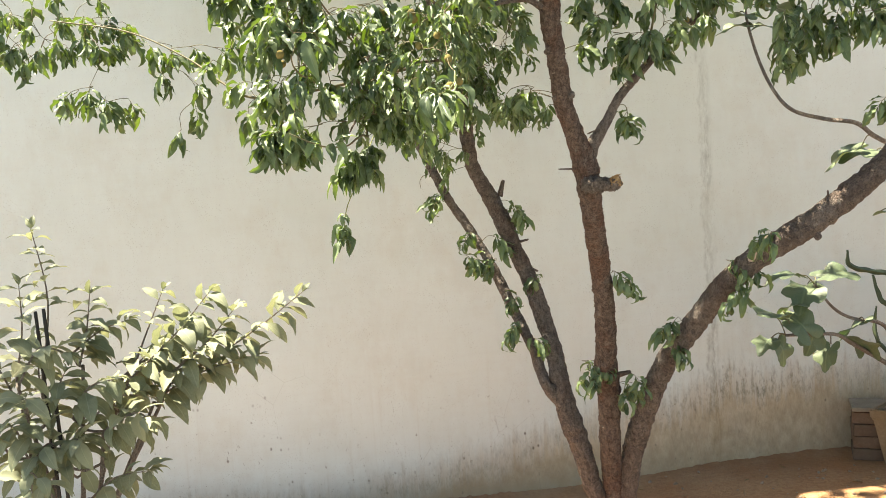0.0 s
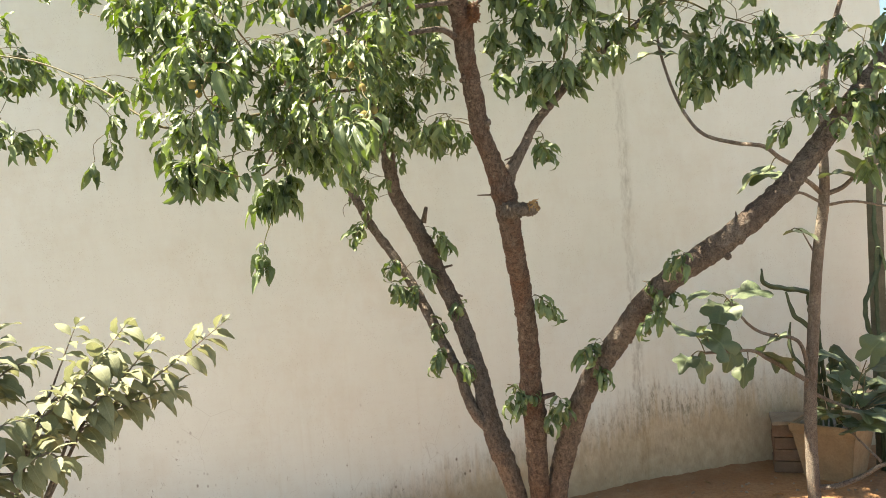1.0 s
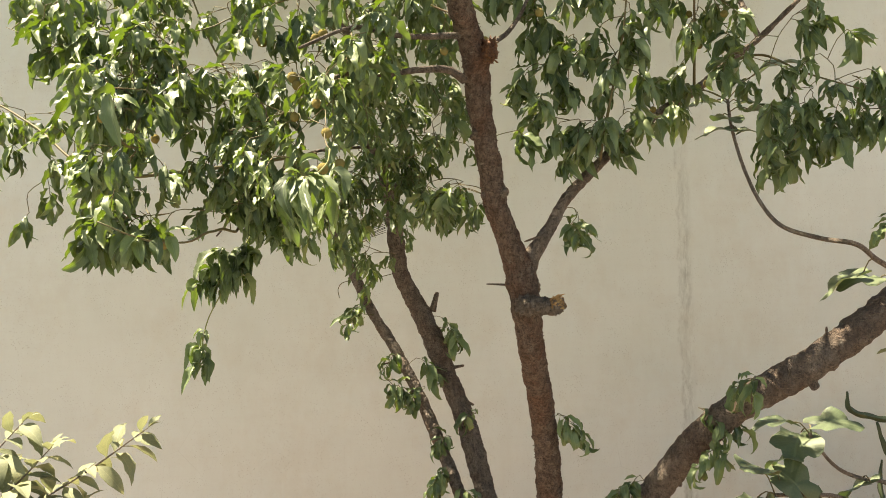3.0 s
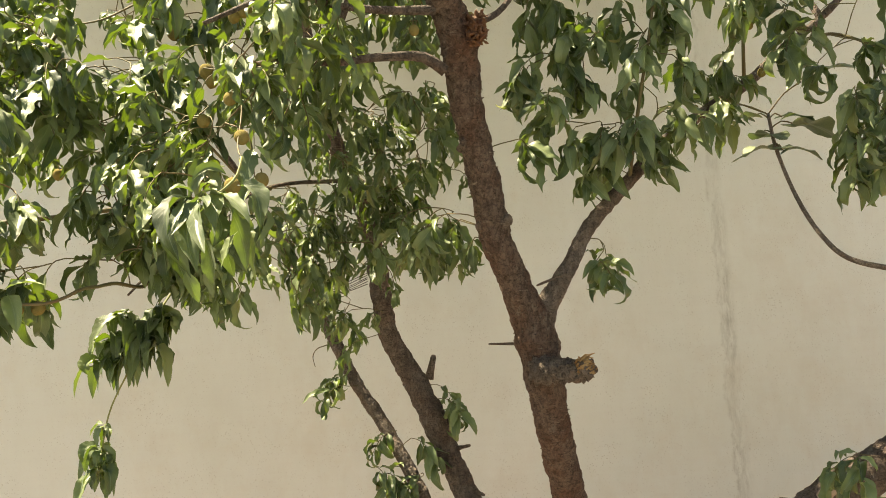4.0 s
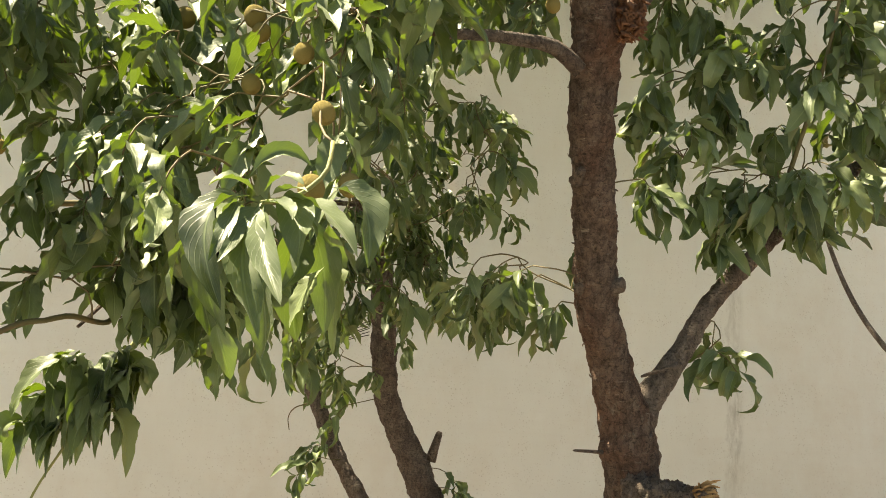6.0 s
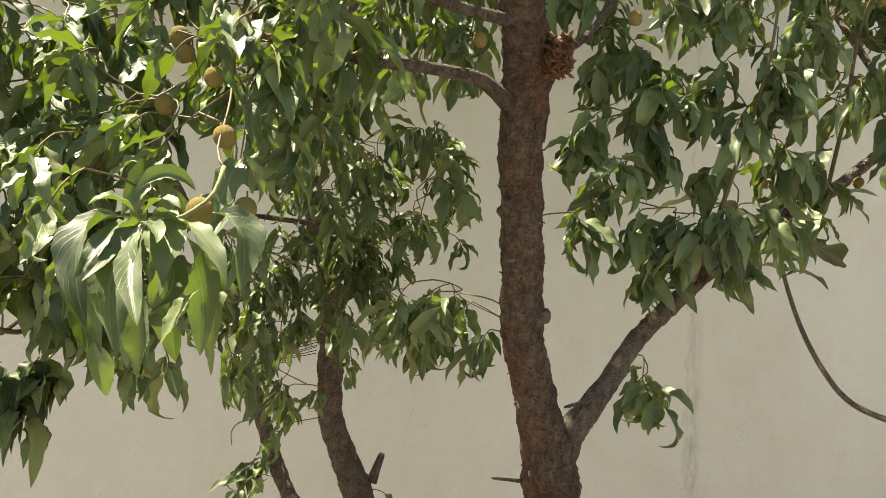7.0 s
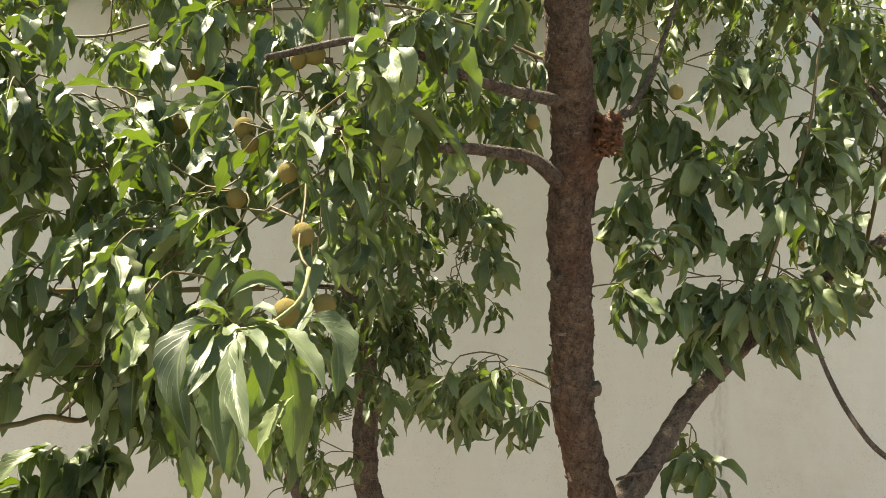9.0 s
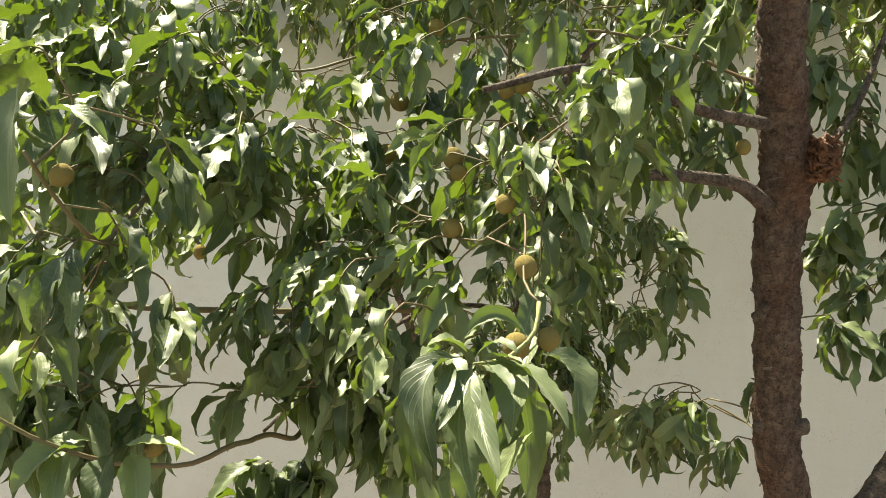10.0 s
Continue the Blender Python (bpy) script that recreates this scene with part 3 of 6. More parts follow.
LIMB = [(0.735, 3.95, -0.04), (0.765, 3.87, 0.38), (0.80, 3.80, 0.65), (0.86, 3.69, 0.91), (0.92, 3.60, 1.10), (1.02, 3.47, 1.29), (1.12, 3.33, 1.47),
        (1.22, 3.24, 1.58), (1.36, 3.13, 1.69), (1.48, 3.08, 1.79), (1.59, 3.045, 1.89), (1.73, 3.02, 2.05), (1.87, 2.975, 2.23), (2.0, 2.95, 2.39), (2.16, 2.93, 2.62)]
LIMB_R = [0.062, 0.049, 0.048, 0.048, 0.046, 0.047, 0.047, 0.047, 0.046, 0.045, 0.042, 0.039, 0.036, 0.032, 0.022]
STEMS = [("trunk", MAIN, MAIN_R, 1, 26), ("fork_branch", FORK, FORK_R, 2, 18), ("left_stem", LEFT, LEFT_R, 3, 24), ("thin_stem", THIN, THIN_R, 4, 18),
         ("right_limb", LIMB, LIMB_R, 5, 24)]
FRONT_BOUGHS = [
    [(0.375, 2.86, 2.49), (0.335, 2.845, 2.515), (0.29, 2.83, 2.515), (0.23, 2.79, 2.50), (0.17, 2.75, 2.48), (0.10, 2.69, 2.47), (0.03, 2.61, 2.43)],
    [(0.36, 2.82, 2.60), (0.31, 2.79, 2.59), (0.26, 2.745, 2.575), (0.19, 2.68, 2.56), (0.10, 2.62, 2.56), (-0.02, 2.58, 2.50)],
    [(0.37, 2.80, 2.64), (0.15, 2.86, 2.74), (-0.12, 2.90, 2.72), (-0.40, 2.86, 2.62), (-0.62, 2.90, 2.58), (-0.92, 3.0, 2.70)],
    [(0.05, 3.87, 2.50), (-0.15, 3.55, 2.42), (-0.28, 3.2, 2.22), (-0.34, 3.06, 2.10)],
]
LEFT_BOUGHS = [
    [(-0.12, 3.5, 2.41), (-0.42, 3.12, 2.30), (-0.64, 3.02, 2.27), (-0.76, 3.06, 2.33), (-0.92, 3.15, 2.45), (-1.17, 3.24, 2.58), (-1.50, 3.33, 2.66)],
    [(-0.30, 3.98, 2.52), (-0.50, 3.80, 2.78), (-0.62, 3.76, 3.05), (-0.66, 3.78, 3.25)],
    [(-0.26, 3.1, 2.20), (-0.24, 2.9, 2.11), (-0.246, 2.75, 2.093), (-0.243, 2.66, 2.074), (-0.273, 2.6, 2.055), (-0.305, 2.54, 2.052), (-0.346, 2.5, 2.059), (-0.376, 2.46, 2.064), (-0.419, 2.42, 2.076)],
    [(-0.40, 2.86, 2.62), (-0.42, 2.74, 2.44), (-0.41, 2.60, 2.31), (-0.385, 2.51, 2.26), (-0.40, 2.45, 2.28), (-0.39, 2.36, 2.30)],
]
RIGHT_BOUGHS = [
    [(0.34, 2.70, 2.78), (0.15, 2.68, 2.80), (-0.08, 2.80, 2.76), (-0.3, 2.95, 2.78)],
    [(1.13, 3.34, 2.57), (1.10, 3.22, 2.70), (1.08, 3.12, 2.86), (1.12, 3.05, 2.98)],
    [(0.79, 3.20, 2.315), (0.80, 3.08, 2.46), (0.83, 3.0, 2.66), (0.84, 2.96, 2.84)],
    [(1.25, 3.37, 2.67), (1.32, 3.25, 2.66), (1.42, 3.17, 2.58), (1.56, 3.13, 2.52)],
    [(0.40, 2.88, 2.565), (0.45, 2.91, 2.605), (0.505, 2.97, 2.66), (0.56, 3.01, 2.76), (0.60, 3.0, 2.90)],
]
# unseen boughs that carry the upper crown's added shade leaves
TOP_BOUGHS = [
    [(0.33, 2.66, 2.86), (0.42, 2.9, 3.2), (0.55, 3.2, 3.55), (0.75, 3.5, 3.85)],
    [(0.33, 2.62, 2.95), (0.2, 2.85, 3.3), (0.1, 3.1, 3.65), (0.0, 3.3, 3.95)],
    [(-0.02, 3.75, 2.80), (0.15, 3.95, 3.3), (0.4, 4.15, 3.65), (0.8, 4.35, 3.85)],
    [(1.37, 3.40, 2.76), (1.3, 3.65, 3.2), (1.25, 3.9, 3.6), (1.4, 4.2, 3.85)],
]
BOUGHS = FRONT_BOUGHS + LEFT_BOUGHS + RIGHT_BOUGHS + TOP_BOUGHS
BOUGH_R = [0.0118, 0.0098, 0.0028, 0.007, 0.006, 0.005, 0.0040, 0.0045, 0.0028, 0.005, 0.005, 0.005, 0.009, 0.018, 0.016, 0.014, 0.010]


def build_stems():
    skeleton, made = [], {}
    for name, pts, rad, seed, sides in STEMS:
        line, r = smooth_line(pts, rad, 0.005)
        made[name] = part(name, mesh_of(name, *tube_data(line, r, sides * 2, 0.16, seed, 30.0, fine=0.0020), M_BARK if name == "trunk" else M_BARK_PALE if name in ("fork_branch", "thin_stem") else M_BARK_GREY), peach)
        skeleton += [q for q in line[::10] if q.z > 1.0]
    for pts, r in zip(BOUGHS, BOUGH_R):
        line, rr = smooth_line(pts, [r * (1 - 0.6 * i / (len(pts) - 1)) for i in range(len(pts))], 0.02)
        if r < 0.0042:
            line = [q + 4 * r * noise.noise_vector(q * 9 + Vector((0, 0, r * 9000))) for q in line]
        part("bough", mesh_of("bough", *tube_data(line, rr, 10, 0.10, r * 1000, 30.0), M_BARK_GREY if r > 0.0065 else M_TWIG), peach)
        skeleton += line[::3]
    return skeleton, made


SKELETON, PEACH_STEMS = build_stems()
TRUNK = PEACH_STEMS["trunk"]


def build_wounds():
    # torn stub low on the trunk, flaking, with a frayed end
    line, r = smooth_line([(0.545, 3.15, 1.89), (0.590, 3.105, 1.888), (0.622, 3.075, 1.884), (0.645, 3.052, 1.892)], [0.034, 0.024, 0.021, 0.020], 0.0025)
    stub = part("branch_stub", mesh_of("branch_stub", *tube_data(line, r, 34, 0.42, 11, 85.0, fine=0.0022), M_BARK_PALE), peach, "torn rough stub of a cut branch")
    rng = random.Random(5)
    end, way = Vector((0.640, 3.055, 1.896)), Vector((0.80, -0.55, 0.22)).normalized()
    bits = []
    for _ in range(150):
        side = Vector((rng.uniform(-1, 1), rng.uniform(-1, 1), rng.uniform(-1, 1)))
        side = (side - way * side.dot(way)).normalized() * 0.019 * math.sqrt(rng.random())
        a = end + side - way * rng.uniform(0.0, 0.022)
        b = a + way * rng.uniform(0.004, 0.020) + side * rng.uniform(-0.6, 0.5) + Vector((rng.uniform(-0.006, 0.006), rng.uniform(-0.006, 0.006), 0)) + Vector((0, 0, rng.uniform(-0.004, 0.006)))
        bits.append(tube_data([a, a.lerp(b, 0.6) + side * 0.15, b], [0.0026, 0.0020, 0.0007], 5))
    part("torn_end", joined("torn_end", bits, M_WOUND), stub, "splintered pale wood fibres", kind="stuff")
    flakes = []
    for _ in range(46):
        k = rng.randrange(4, len(line) - 4)
        a = rng.uniform(0, 6.28)
        out = Vector((0.5 * math.cos(a), 0.5 * math.cos(a), math.sin(a))).normalized()
        q = line[k] + out * r[k] * 0.95
        tip = q + out * rng.uniform(0.002, 0.007) + way * rng.uniform(-0.008, 0.012) + Vector((0, 0, -rng.uniform(0.0, 0.010)))
        flakes.append(tube_data([q, q.lerp(tip, 0.5) + out * 0.002, tip], [0.0030, 0.0024, 0.0006], 5, 0.5, k, 200))
    part("loose_bark", joined("loose_bark", flakes, M_BARK_GREY), stub, "curled flakes of loose bark", kind="stuff")
    # bark lifting in small curls along the trunk
    line, r = smooth_line(MAIN, MAIN_R, 0.01)
    curls = []
    for _ in range(420):
        k = rng.randrange(60, len(line) - 30)
        a = rng.uniform(0, 6.28)
        out = Vector((math.cos(a), math.sin(a), 0))
        q = line[k] + out * r[k] * 0.99
        across = Vector((-out.y, out.x, 0)) * rng.choice((-1, 1))
        n = rng.uniform(0.004, 0.013)
        tip = q + across * n * 0.7 + out * rng.uniform(0.001, 0.005) + Vector((0, 0, rng.uniform(-n, n)))
        curls.append(tube_data([q, q.lerp(tip, 0.55) + out * 0.0012, tip], [0.0016, 0.0013, 0.0004], 4))
    part("loose_bark", joined("loose_bark", curls, M_BARK_PALE), TRUNK, "small curls of lifting bark", kind="stuff")
    # gum-crusted wound high on the trunk
    bits = []
    for _ in range(420):
        c = Vector((0.436 + rng.uniform(-0.014, 0.014), 2.848 + rng.uniform(-0.014, 0.012), 2.564 + rng.triangular(-0.036, 0.036, 0)))
        d = Vector((rng.uniform(-1, 1), rng.uniform(-1, 1), rng.uniform(-1, 1))).normalized()
        n, r = rng.uniform(0.004, 0.011), rng.uniform(0.0012, 0.0034)
        c += Vector((0.55, -0.75, 0)) * rng.uniform(0.0, 0.018)
        bits.append(tube_data([c - d * n, c - d * n * 0.4, c + d * n * 0.4, c + d * n], [r * 0.3, r, r * 0.9, r * 0.25], 8, 0.7, rng.random() * 9, 150))
    part("gum_wound", joined("gum_wound", bits, M_GUM), peach, "orange gummy wound with torn bark")
    # pale bare patch on the right limb
    line, r = smooth_line([(1.145, 3.265, 1.525), (1.185, 3.225, 1.575), (1.225, 3.19, 1.615)], [0.012, 0.020, 0.012], 0.008)
    part("bare_patch", mesh_of("bare_patch", *tube_data(line, r, 12, 0.3, 6, 50), M_BARE), peach, "pale patch where the bark has peeled")
    # short spurs, knots and thorny side twigs on the stems
    spurs = [((0.265, 3.975, 1.86), (0.285, 3.965, 1.935), 0.011), ((0.49, 3.13, 1.95), (0.435, 3.10, 1.952), 0.0028), ((0.72, 3.62, 1.055), (0.765, 3.59, 1.07), 0.010),
             ((0.45, 3.07, 2.212), (0.424, 3.055, 2.205), 0.012), ((0.470, 3.06, 2.212), (0.499, 3.045, 2.216), 0.014), ((0.62, 3.13, 2.10), (0.55, 3.12, 2.075), 0.003),
             ((1.04, 3.44, 1.31), (1.075, 3.42, 1.295), 0.009), ((1.36, 3.12, 1.68), (1.385, 3.10, 1.635), 0.014), ((1.42, 3.10, 1.75), (1.415, 3.09, 1.815), 0.004),
             ((0.15, 4.02, 1.66), (0.06, 4.0, 1.655), 0.004), ((0.37, 3.93, 1.52), (0.42, 3.91, 1.50), 0.006), ((0.34, 3.95, 1.64), (0.385, 3.93, 1.65), 0.006),
             ((0.47, 3.83, 1.02), (0.50, 3.80, 1.0), 0.008), ((0.40, 2.98, 2.36), (0.405, 2.955, 2.375), 0.008)]
    for a, b, r in spurs:
        a, b = Vector(a), Vector(b)
        line = [a, a.lerp(b, 0.5), a.lerp(b, 0.9), b]
        part("spur", mesh_of("spur", *tube_data(line, [r * 1.4, r, r * 0.9, r * 0.55], 9, 0.25, r * 777, 60), M_BARK_GREY), peach)


build_wounds()

# where leafy shoots leave the crown's twigs, limb by limb
CROWN_TOP = [
    (-1.08, 3.24, 2.85), (-0.85, 3.06, 2.79), (-0.66, 2.88, 2.71), (-0.54, 2.79, 2.64), (-0.54, 2.88, 2.73), (-0.52, 2.97, 2.74), (-0.57, 3.15, 2.88),
    (-0.55, 2.88, 2.63), (-0.57, 2.79, 2.57), (-0.70, 2.88, 2.60), (-0.49, 2.88, 2.61), (-0.48, 2.97, 2.61), (-0.65, 3.78, 3.24), (-0.66, 3.78, 3.15),
    (-0.60, 3.78, 3.28), (-0.61, 3.60, 2.95), (-0.41, 3.24, 2.77), (-0.32, 3.15, 2.73), (-0.26, 2.97, 2.72), (-0.21, 2.88, 2.72), (-0.16, 2.88, 2.76),
    (-0.13, 2.97, 2.82), (-0.06, 2.88, 2.76), (-0.15, 2.79, 2.64), (-0.11, 2.79, 2.64), (-0.06, 2.79, 2.64), (-0.19, 2.88, 2.61), (-0.14, 2.88, 2.60),
    (0.07, 2.79, 2.71), (0.12, 2.88, 2.75), (0.04, 2.61, 2.56), (0.16, 2.88, 2.77)]
CROWN_MID = [
    (-0.41, 2.38, 2.36), (-0.53, 2.70, 2.40), (-0.47, 2.61, 2.42), (-0.44, 2.70, 2.37), (-0.38, 2.48, 2.25), (-0.39, 2.48, 2.21), (-0.48, 2.56, 2.23),
    (-0.40, 2.61, 2.27), (-0.47, 2.79, 2.48), (-0.42, 2.79, 2.49), (-0.34, 2.70, 2.45), (-0.29, 2.70, 2.45), (-0.20, 2.75, 2.47), (-0.26, 2.79, 2.47),
    (-0.31, 2.88, 2.47), (-0.37, 2.88, 2.45), (-0.41, 2.88, 2.45), (-0.57, 3.15, 2.45), (-0.43, 3.06, 2.43), (-0.35, 2.97, 2.35), (-0.28, 2.88, 2.36),
    (-0.23, 2.79, 2.30), (-0.16, 2.70, 2.31), (-0.12, 2.70, 2.31), (-0.08, 2.70, 2.33), (-0.18, 2.79, 2.42), (-0.24, 2.88, 2.46), (-0.13, 2.70, 2.45),
    (-0.07, 2.66, 2.44), (-0.03, 2.61, 2.43), (-0.01, 2.56, 2.37), (0.05, 2.56, 2.44)]
CROWN_INNER = [
    (0.02, 2.56, 2.38), (0.07, 2.61, 2.38), (0.11, 2.52, 2.47), (0.10, 2.88, 2.55), (0.16, 3.15, 2.60), (0.33, 3.69, 2.68), (0.38, 3.78, 2.62),
    (0.26, 3.06, 2.66), (0.31, 3.06, 2.65), (0.32, 2.88, 2.60), (0.21, 2.79, 2.74), (0.20, 2.79, 2.67), (0.26, 2.88, 2.76), (0.27, 2.70, 2.69),
    (0.28, 2.88, 2.71), (0.11, 3.24, 2.37), (0.18, 3.78, 2.48), (0.09, 3.60, 2.52), (0.12, 3.60, 2.56), (0.20, 3.69, 2.58), (0.20, 3.78, 2.37),
    (0.23, 3.60, 2.30), (0.31, 3.33, 2.22), (0.36, 3.24, 2.22), (0.39, 3.19, 2.20), (0.42, 3.15, 2.15), (0.08, 3.30, 2.82), (0.17, 3.30, 2.84),
    (0.25, 3.40, 2.82), (0.01, 3.20, 2.76), (0.13, 3.40, 2.77)]
CROWN_LOW = [
    (-0.77, 2.97, 2.36), (-0.53, 2.79, 2.22), (-0.49, 2.88, 2.31), (-0.43, 2.88, 2.24), (-0.42, 2.88, 2.15), (-0.35, 2.88, 2.25), (-0.27, 2.79, 2.22),
    (-0.24, 2.79, 2.18), (-0.24, 2.88, 2.27), (-0.15, 2.70, 2.25), (-0.10, 2.66, 2.24), (0.06, 2.56, 2.22), (-0.23, 3.06, 2.21), (-0.22, 3.24, 2.17),
    (-0.29, 3.42, 2.13)]
RIGHT_NEAR = [
    (0.53, 3.06, 2.35), (0.58, 3.11, 2.51), (0.67, 3.19, 2.45), (0.71, 3.19, 2.48), (0.82, 3.15, 2.49), (0.79, 2.97, 2.51), (0.85, 2.97, 2.82),
    (1.03, 3.15, 2.86), (1.10, 3.24, 2.71), (1.15, 3.24, 2.84), (1.12, 3.15, 2.88), (1.20, 3.24, 2.76), (1.17, 3.15, 2.96), (1.03, 3.24, 2.47),
    (0.96, 3.19, 2.42), (0.88, 3.15, 2.43), (0.76, 3.11, 2.37), (0.78, 3.06, 2.39), (0.73, 3.26, 2.13)]
RIGHT_FAR = [
    (1.28, 3.08, 2.43), (1.35, 3.10, 2.47), (1.43, 3.15, 2.47), (1.51, 3.15, 2.45), (1.47, 3.11, 2.36), (1.27, 3.08, 2.33), (1.32, 3.08, 2.39),
    (1.62, 3.15, 2.46), (1.66, 3.15, 2.42), (1.60, 2.98, 2.10), (1.07, 3.24, 2.52), (0.60, 3.06, 2.45), (0.69, 3.11, 2.51), (0.76, 3.15, 2.39),
    (0.88, 3.19, 2.43), (1.34, 3.20, 2.41), (1.43, 3.20, 2.44), (1.49, 3.15, 2.39), (1.55, 3.15, 2.45), (1.60, 3.10, 2.41), (1.39, 3.20, 2.34),
    (1.33, 3.20, 2.30), (1.47, 3.20, 2.35)]
RIGHT_FAR2 = [
    (1.74, 2.88, 2.21), (1.80, 2.88, 2.18), (1.79, 2.79, 2.25), (1.96, 2.97, 2.20), (1.96, 2.88, 2.21), (1.99, 2.97, 2.06), (1.73, 2.88, 2.09),
    (1.65, 2.93, 2.18), (2.02, 3.06, 1.98), (1.88, 2.97, 2.11), (1.55, 3.15, 2.52), (1.63, 3.15, 2.43), (1.70, 3.06, 2.41)]
LEFT_FAR = [
    (-1.82, 3.63, 2.71), (-1.66, 3.53, 2.71), (-1.54, 3.53, 2.69), (-1.41, 3.44, 2.65), (-1.32, 3.44, 2.64), (-1.24, 3.44, 2.60), (-1.72, 3.53, 2.57),
    (-1.53, 3.44, 2.58), (-1.41, 3.44, 2.36), (-1.14, 3.38, 2.51), (-1.04, 3.34, 2.47), (-0.95, 3.34, 2.48), (-0.84, 3.30, 2.46), (-1.07, 3.34, 2.39),
    (-0.95, 3.34, 2.34), (-0.96, 3.34, 2.27), (-0.77, 3.25, 2.55), (-0.73, 3.25, 2.44), (-1.63, 3.53, 2.79), (-1.36, 3.44, 2.73), (-1.39, 3.39, 2.36),
    (-1.34, 3.39, 2.31), (-1.46, 3.41, 2.35), (-1.75, 3.50, 2.69), (-1.65, 3.50, 2.64), (-1.53, 3.45, 2.65), (-1.46, 3.50, 2.66), (-1.35, 3.45, 2.62),
    (-1.23, 3.40, 2.57), (-1.73, 3.50, 2.57), (-1.59, 3.45, 2.56), (-1.40, 3.40, 2.56), (-1.31, 3.45, 2.54), (-1.67, 3.45, 2.49), (-1.77, 3.50, 2.62),
    (-1.52, 3.50, 2.55)]
LEFT_LOW = [
    (-0.66, 2.97, 2.18), (-0.54, 2.97, 2.23), (-0.65, 3.02, 2.28), (-0.41, 2.97, 2.26), (-0.26, 2.97, 2.21), (-0.17, 3.15, 2.22), (-0.08, 3.51, 2.26),
    (-0.03, 3.96, 2.14), (-0.17, 3.42, 2.18), (-0.23, 3.06, 2.20)]
STEM_SPROUTS = [
    (0.01, 4.05, 1.88), (0.15, 4.02, 1.70), (0.08, 4.00, 1.59), (0.23, 3.96, 1.57), (0.43, 3.92, 1.47), (0.33, 3.92, 1.38), (0.31, 3.90, 1.27),
    (0.68, 3.44, 1.53), (0.64, 3.65, 1.10), (0.73, 3.65, 1.01), (0.57, 3.69, 1.11), (0.96, 3.51, 1.31), (0.92, 3.58, 1.19), (0.69, 3.24, 2.12),
    (1.23, 3.19, 1.66), (1.14, 3.31, 1.55), (1.17, 3.31, 1.47), (0.29, 3.98, 1.84), (0.35, 3.83, 1.20)]
PEACHES = [
    (0.05, 2.56, 2.29), (-0.04, 2.66, 2.35), (-0.06, 2.75, 2.47), (-0.05, 2.75, 2.45), (0.02, 2.61, 2.37), (0.05, 2.50, 2.20), (0.08, 2.56, 2.22),
    (0.32, 2.79, 2.55), (0.43, 2.87, 2.60), (0.59, 2.97, 2.71), (1.09, 3.24, 2.79), (1.12, 3.24, 2.69), (1.08, 3.06, 2.86), (1.12, 3.06, 2.86),
    (1.17, 3.15, 2.76), (1.14, 3.24, 2.57), (0.97, 3.24, 2.49)]
PEACHES2 = [
    (-0.45, 2.52, 2.33), (-0.40, 2.79, 2.06), (-0.44, 2.79, 2.06), (-0.58, 3.24, 2.42), (-0.09, 2.93, 2.80), (-0.13, 2.88, 2.74), (-0.23, 2.88, 2.75),
    (0.02, 2.70, 2.57), (0.00, 2.70, 2.56), (-0.16, 2.70, 2.25), (-0.16, 2.79, 2.49), (-0.17, 2.88, 2.61)]
CROWN_FRONT = [
    (-0.07, 2.66, 2.44), (-0.01, 2.61, 2.38), (-0.02, 2.70, 2.48), (0.05, 2.56, 2.39), (-0.00, 2.52, 2.27), (-0.04, 2.56, 2.28), (0.04, 2.66, 2.49),
    (0.07, 2.61, 2.39), (0.03, 2.48, 2.24), (0.06, 2.56, 2.31), (-0.01, 2.70, 2.52), (-0.07, 2.61, 2.36), (-0.08, 2.61, 2.29), (-0.13, 2.66, 2.37),
    (-0.19, 2.70, 2.43), (-0.14, 2.70, 2.45), (-0.14, 2.61, 2.25), (0.11, 2.56, 2.48), (0.13, 2.61, 2.50), (0.17, 2.70, 2.56), (0.04, 2.52, 2.32),
    (-0.06, 2.70, 2.49)]
CROWN_BACK = [
    (0.06, 2.97, 2.44), (0.08, 3.24, 2.48), (0.11, 3.42, 2.56), (0.16, 3.60, 2.53), (0.21, 3.69, 2.58), (0.19, 3.78, 2.32), (0.24, 3.60, 2.25),
    (0.35, 3.51, 2.61), (0.39, 3.69, 2.54), (0.16, 3.15, 2.55), (0.11, 2.97, 2.50), (-0.06, 3.87, 2.36), (0.00, 4.00, 2.06), (0.05, 3.78, 2.52),
    (-0.01, 3.78, 2.52), (0.25, 3.78, 2.49), (0.15, 3.83, 2.46), (0.20, 3.51, 2.61), (0.12, 2.97, 2.54), (0.17, 2.97, 2.56), (0.29, 3.06, 2.71),
    (0.33, 3.06, 2.75), (0.23, 2.97, 2.70)]
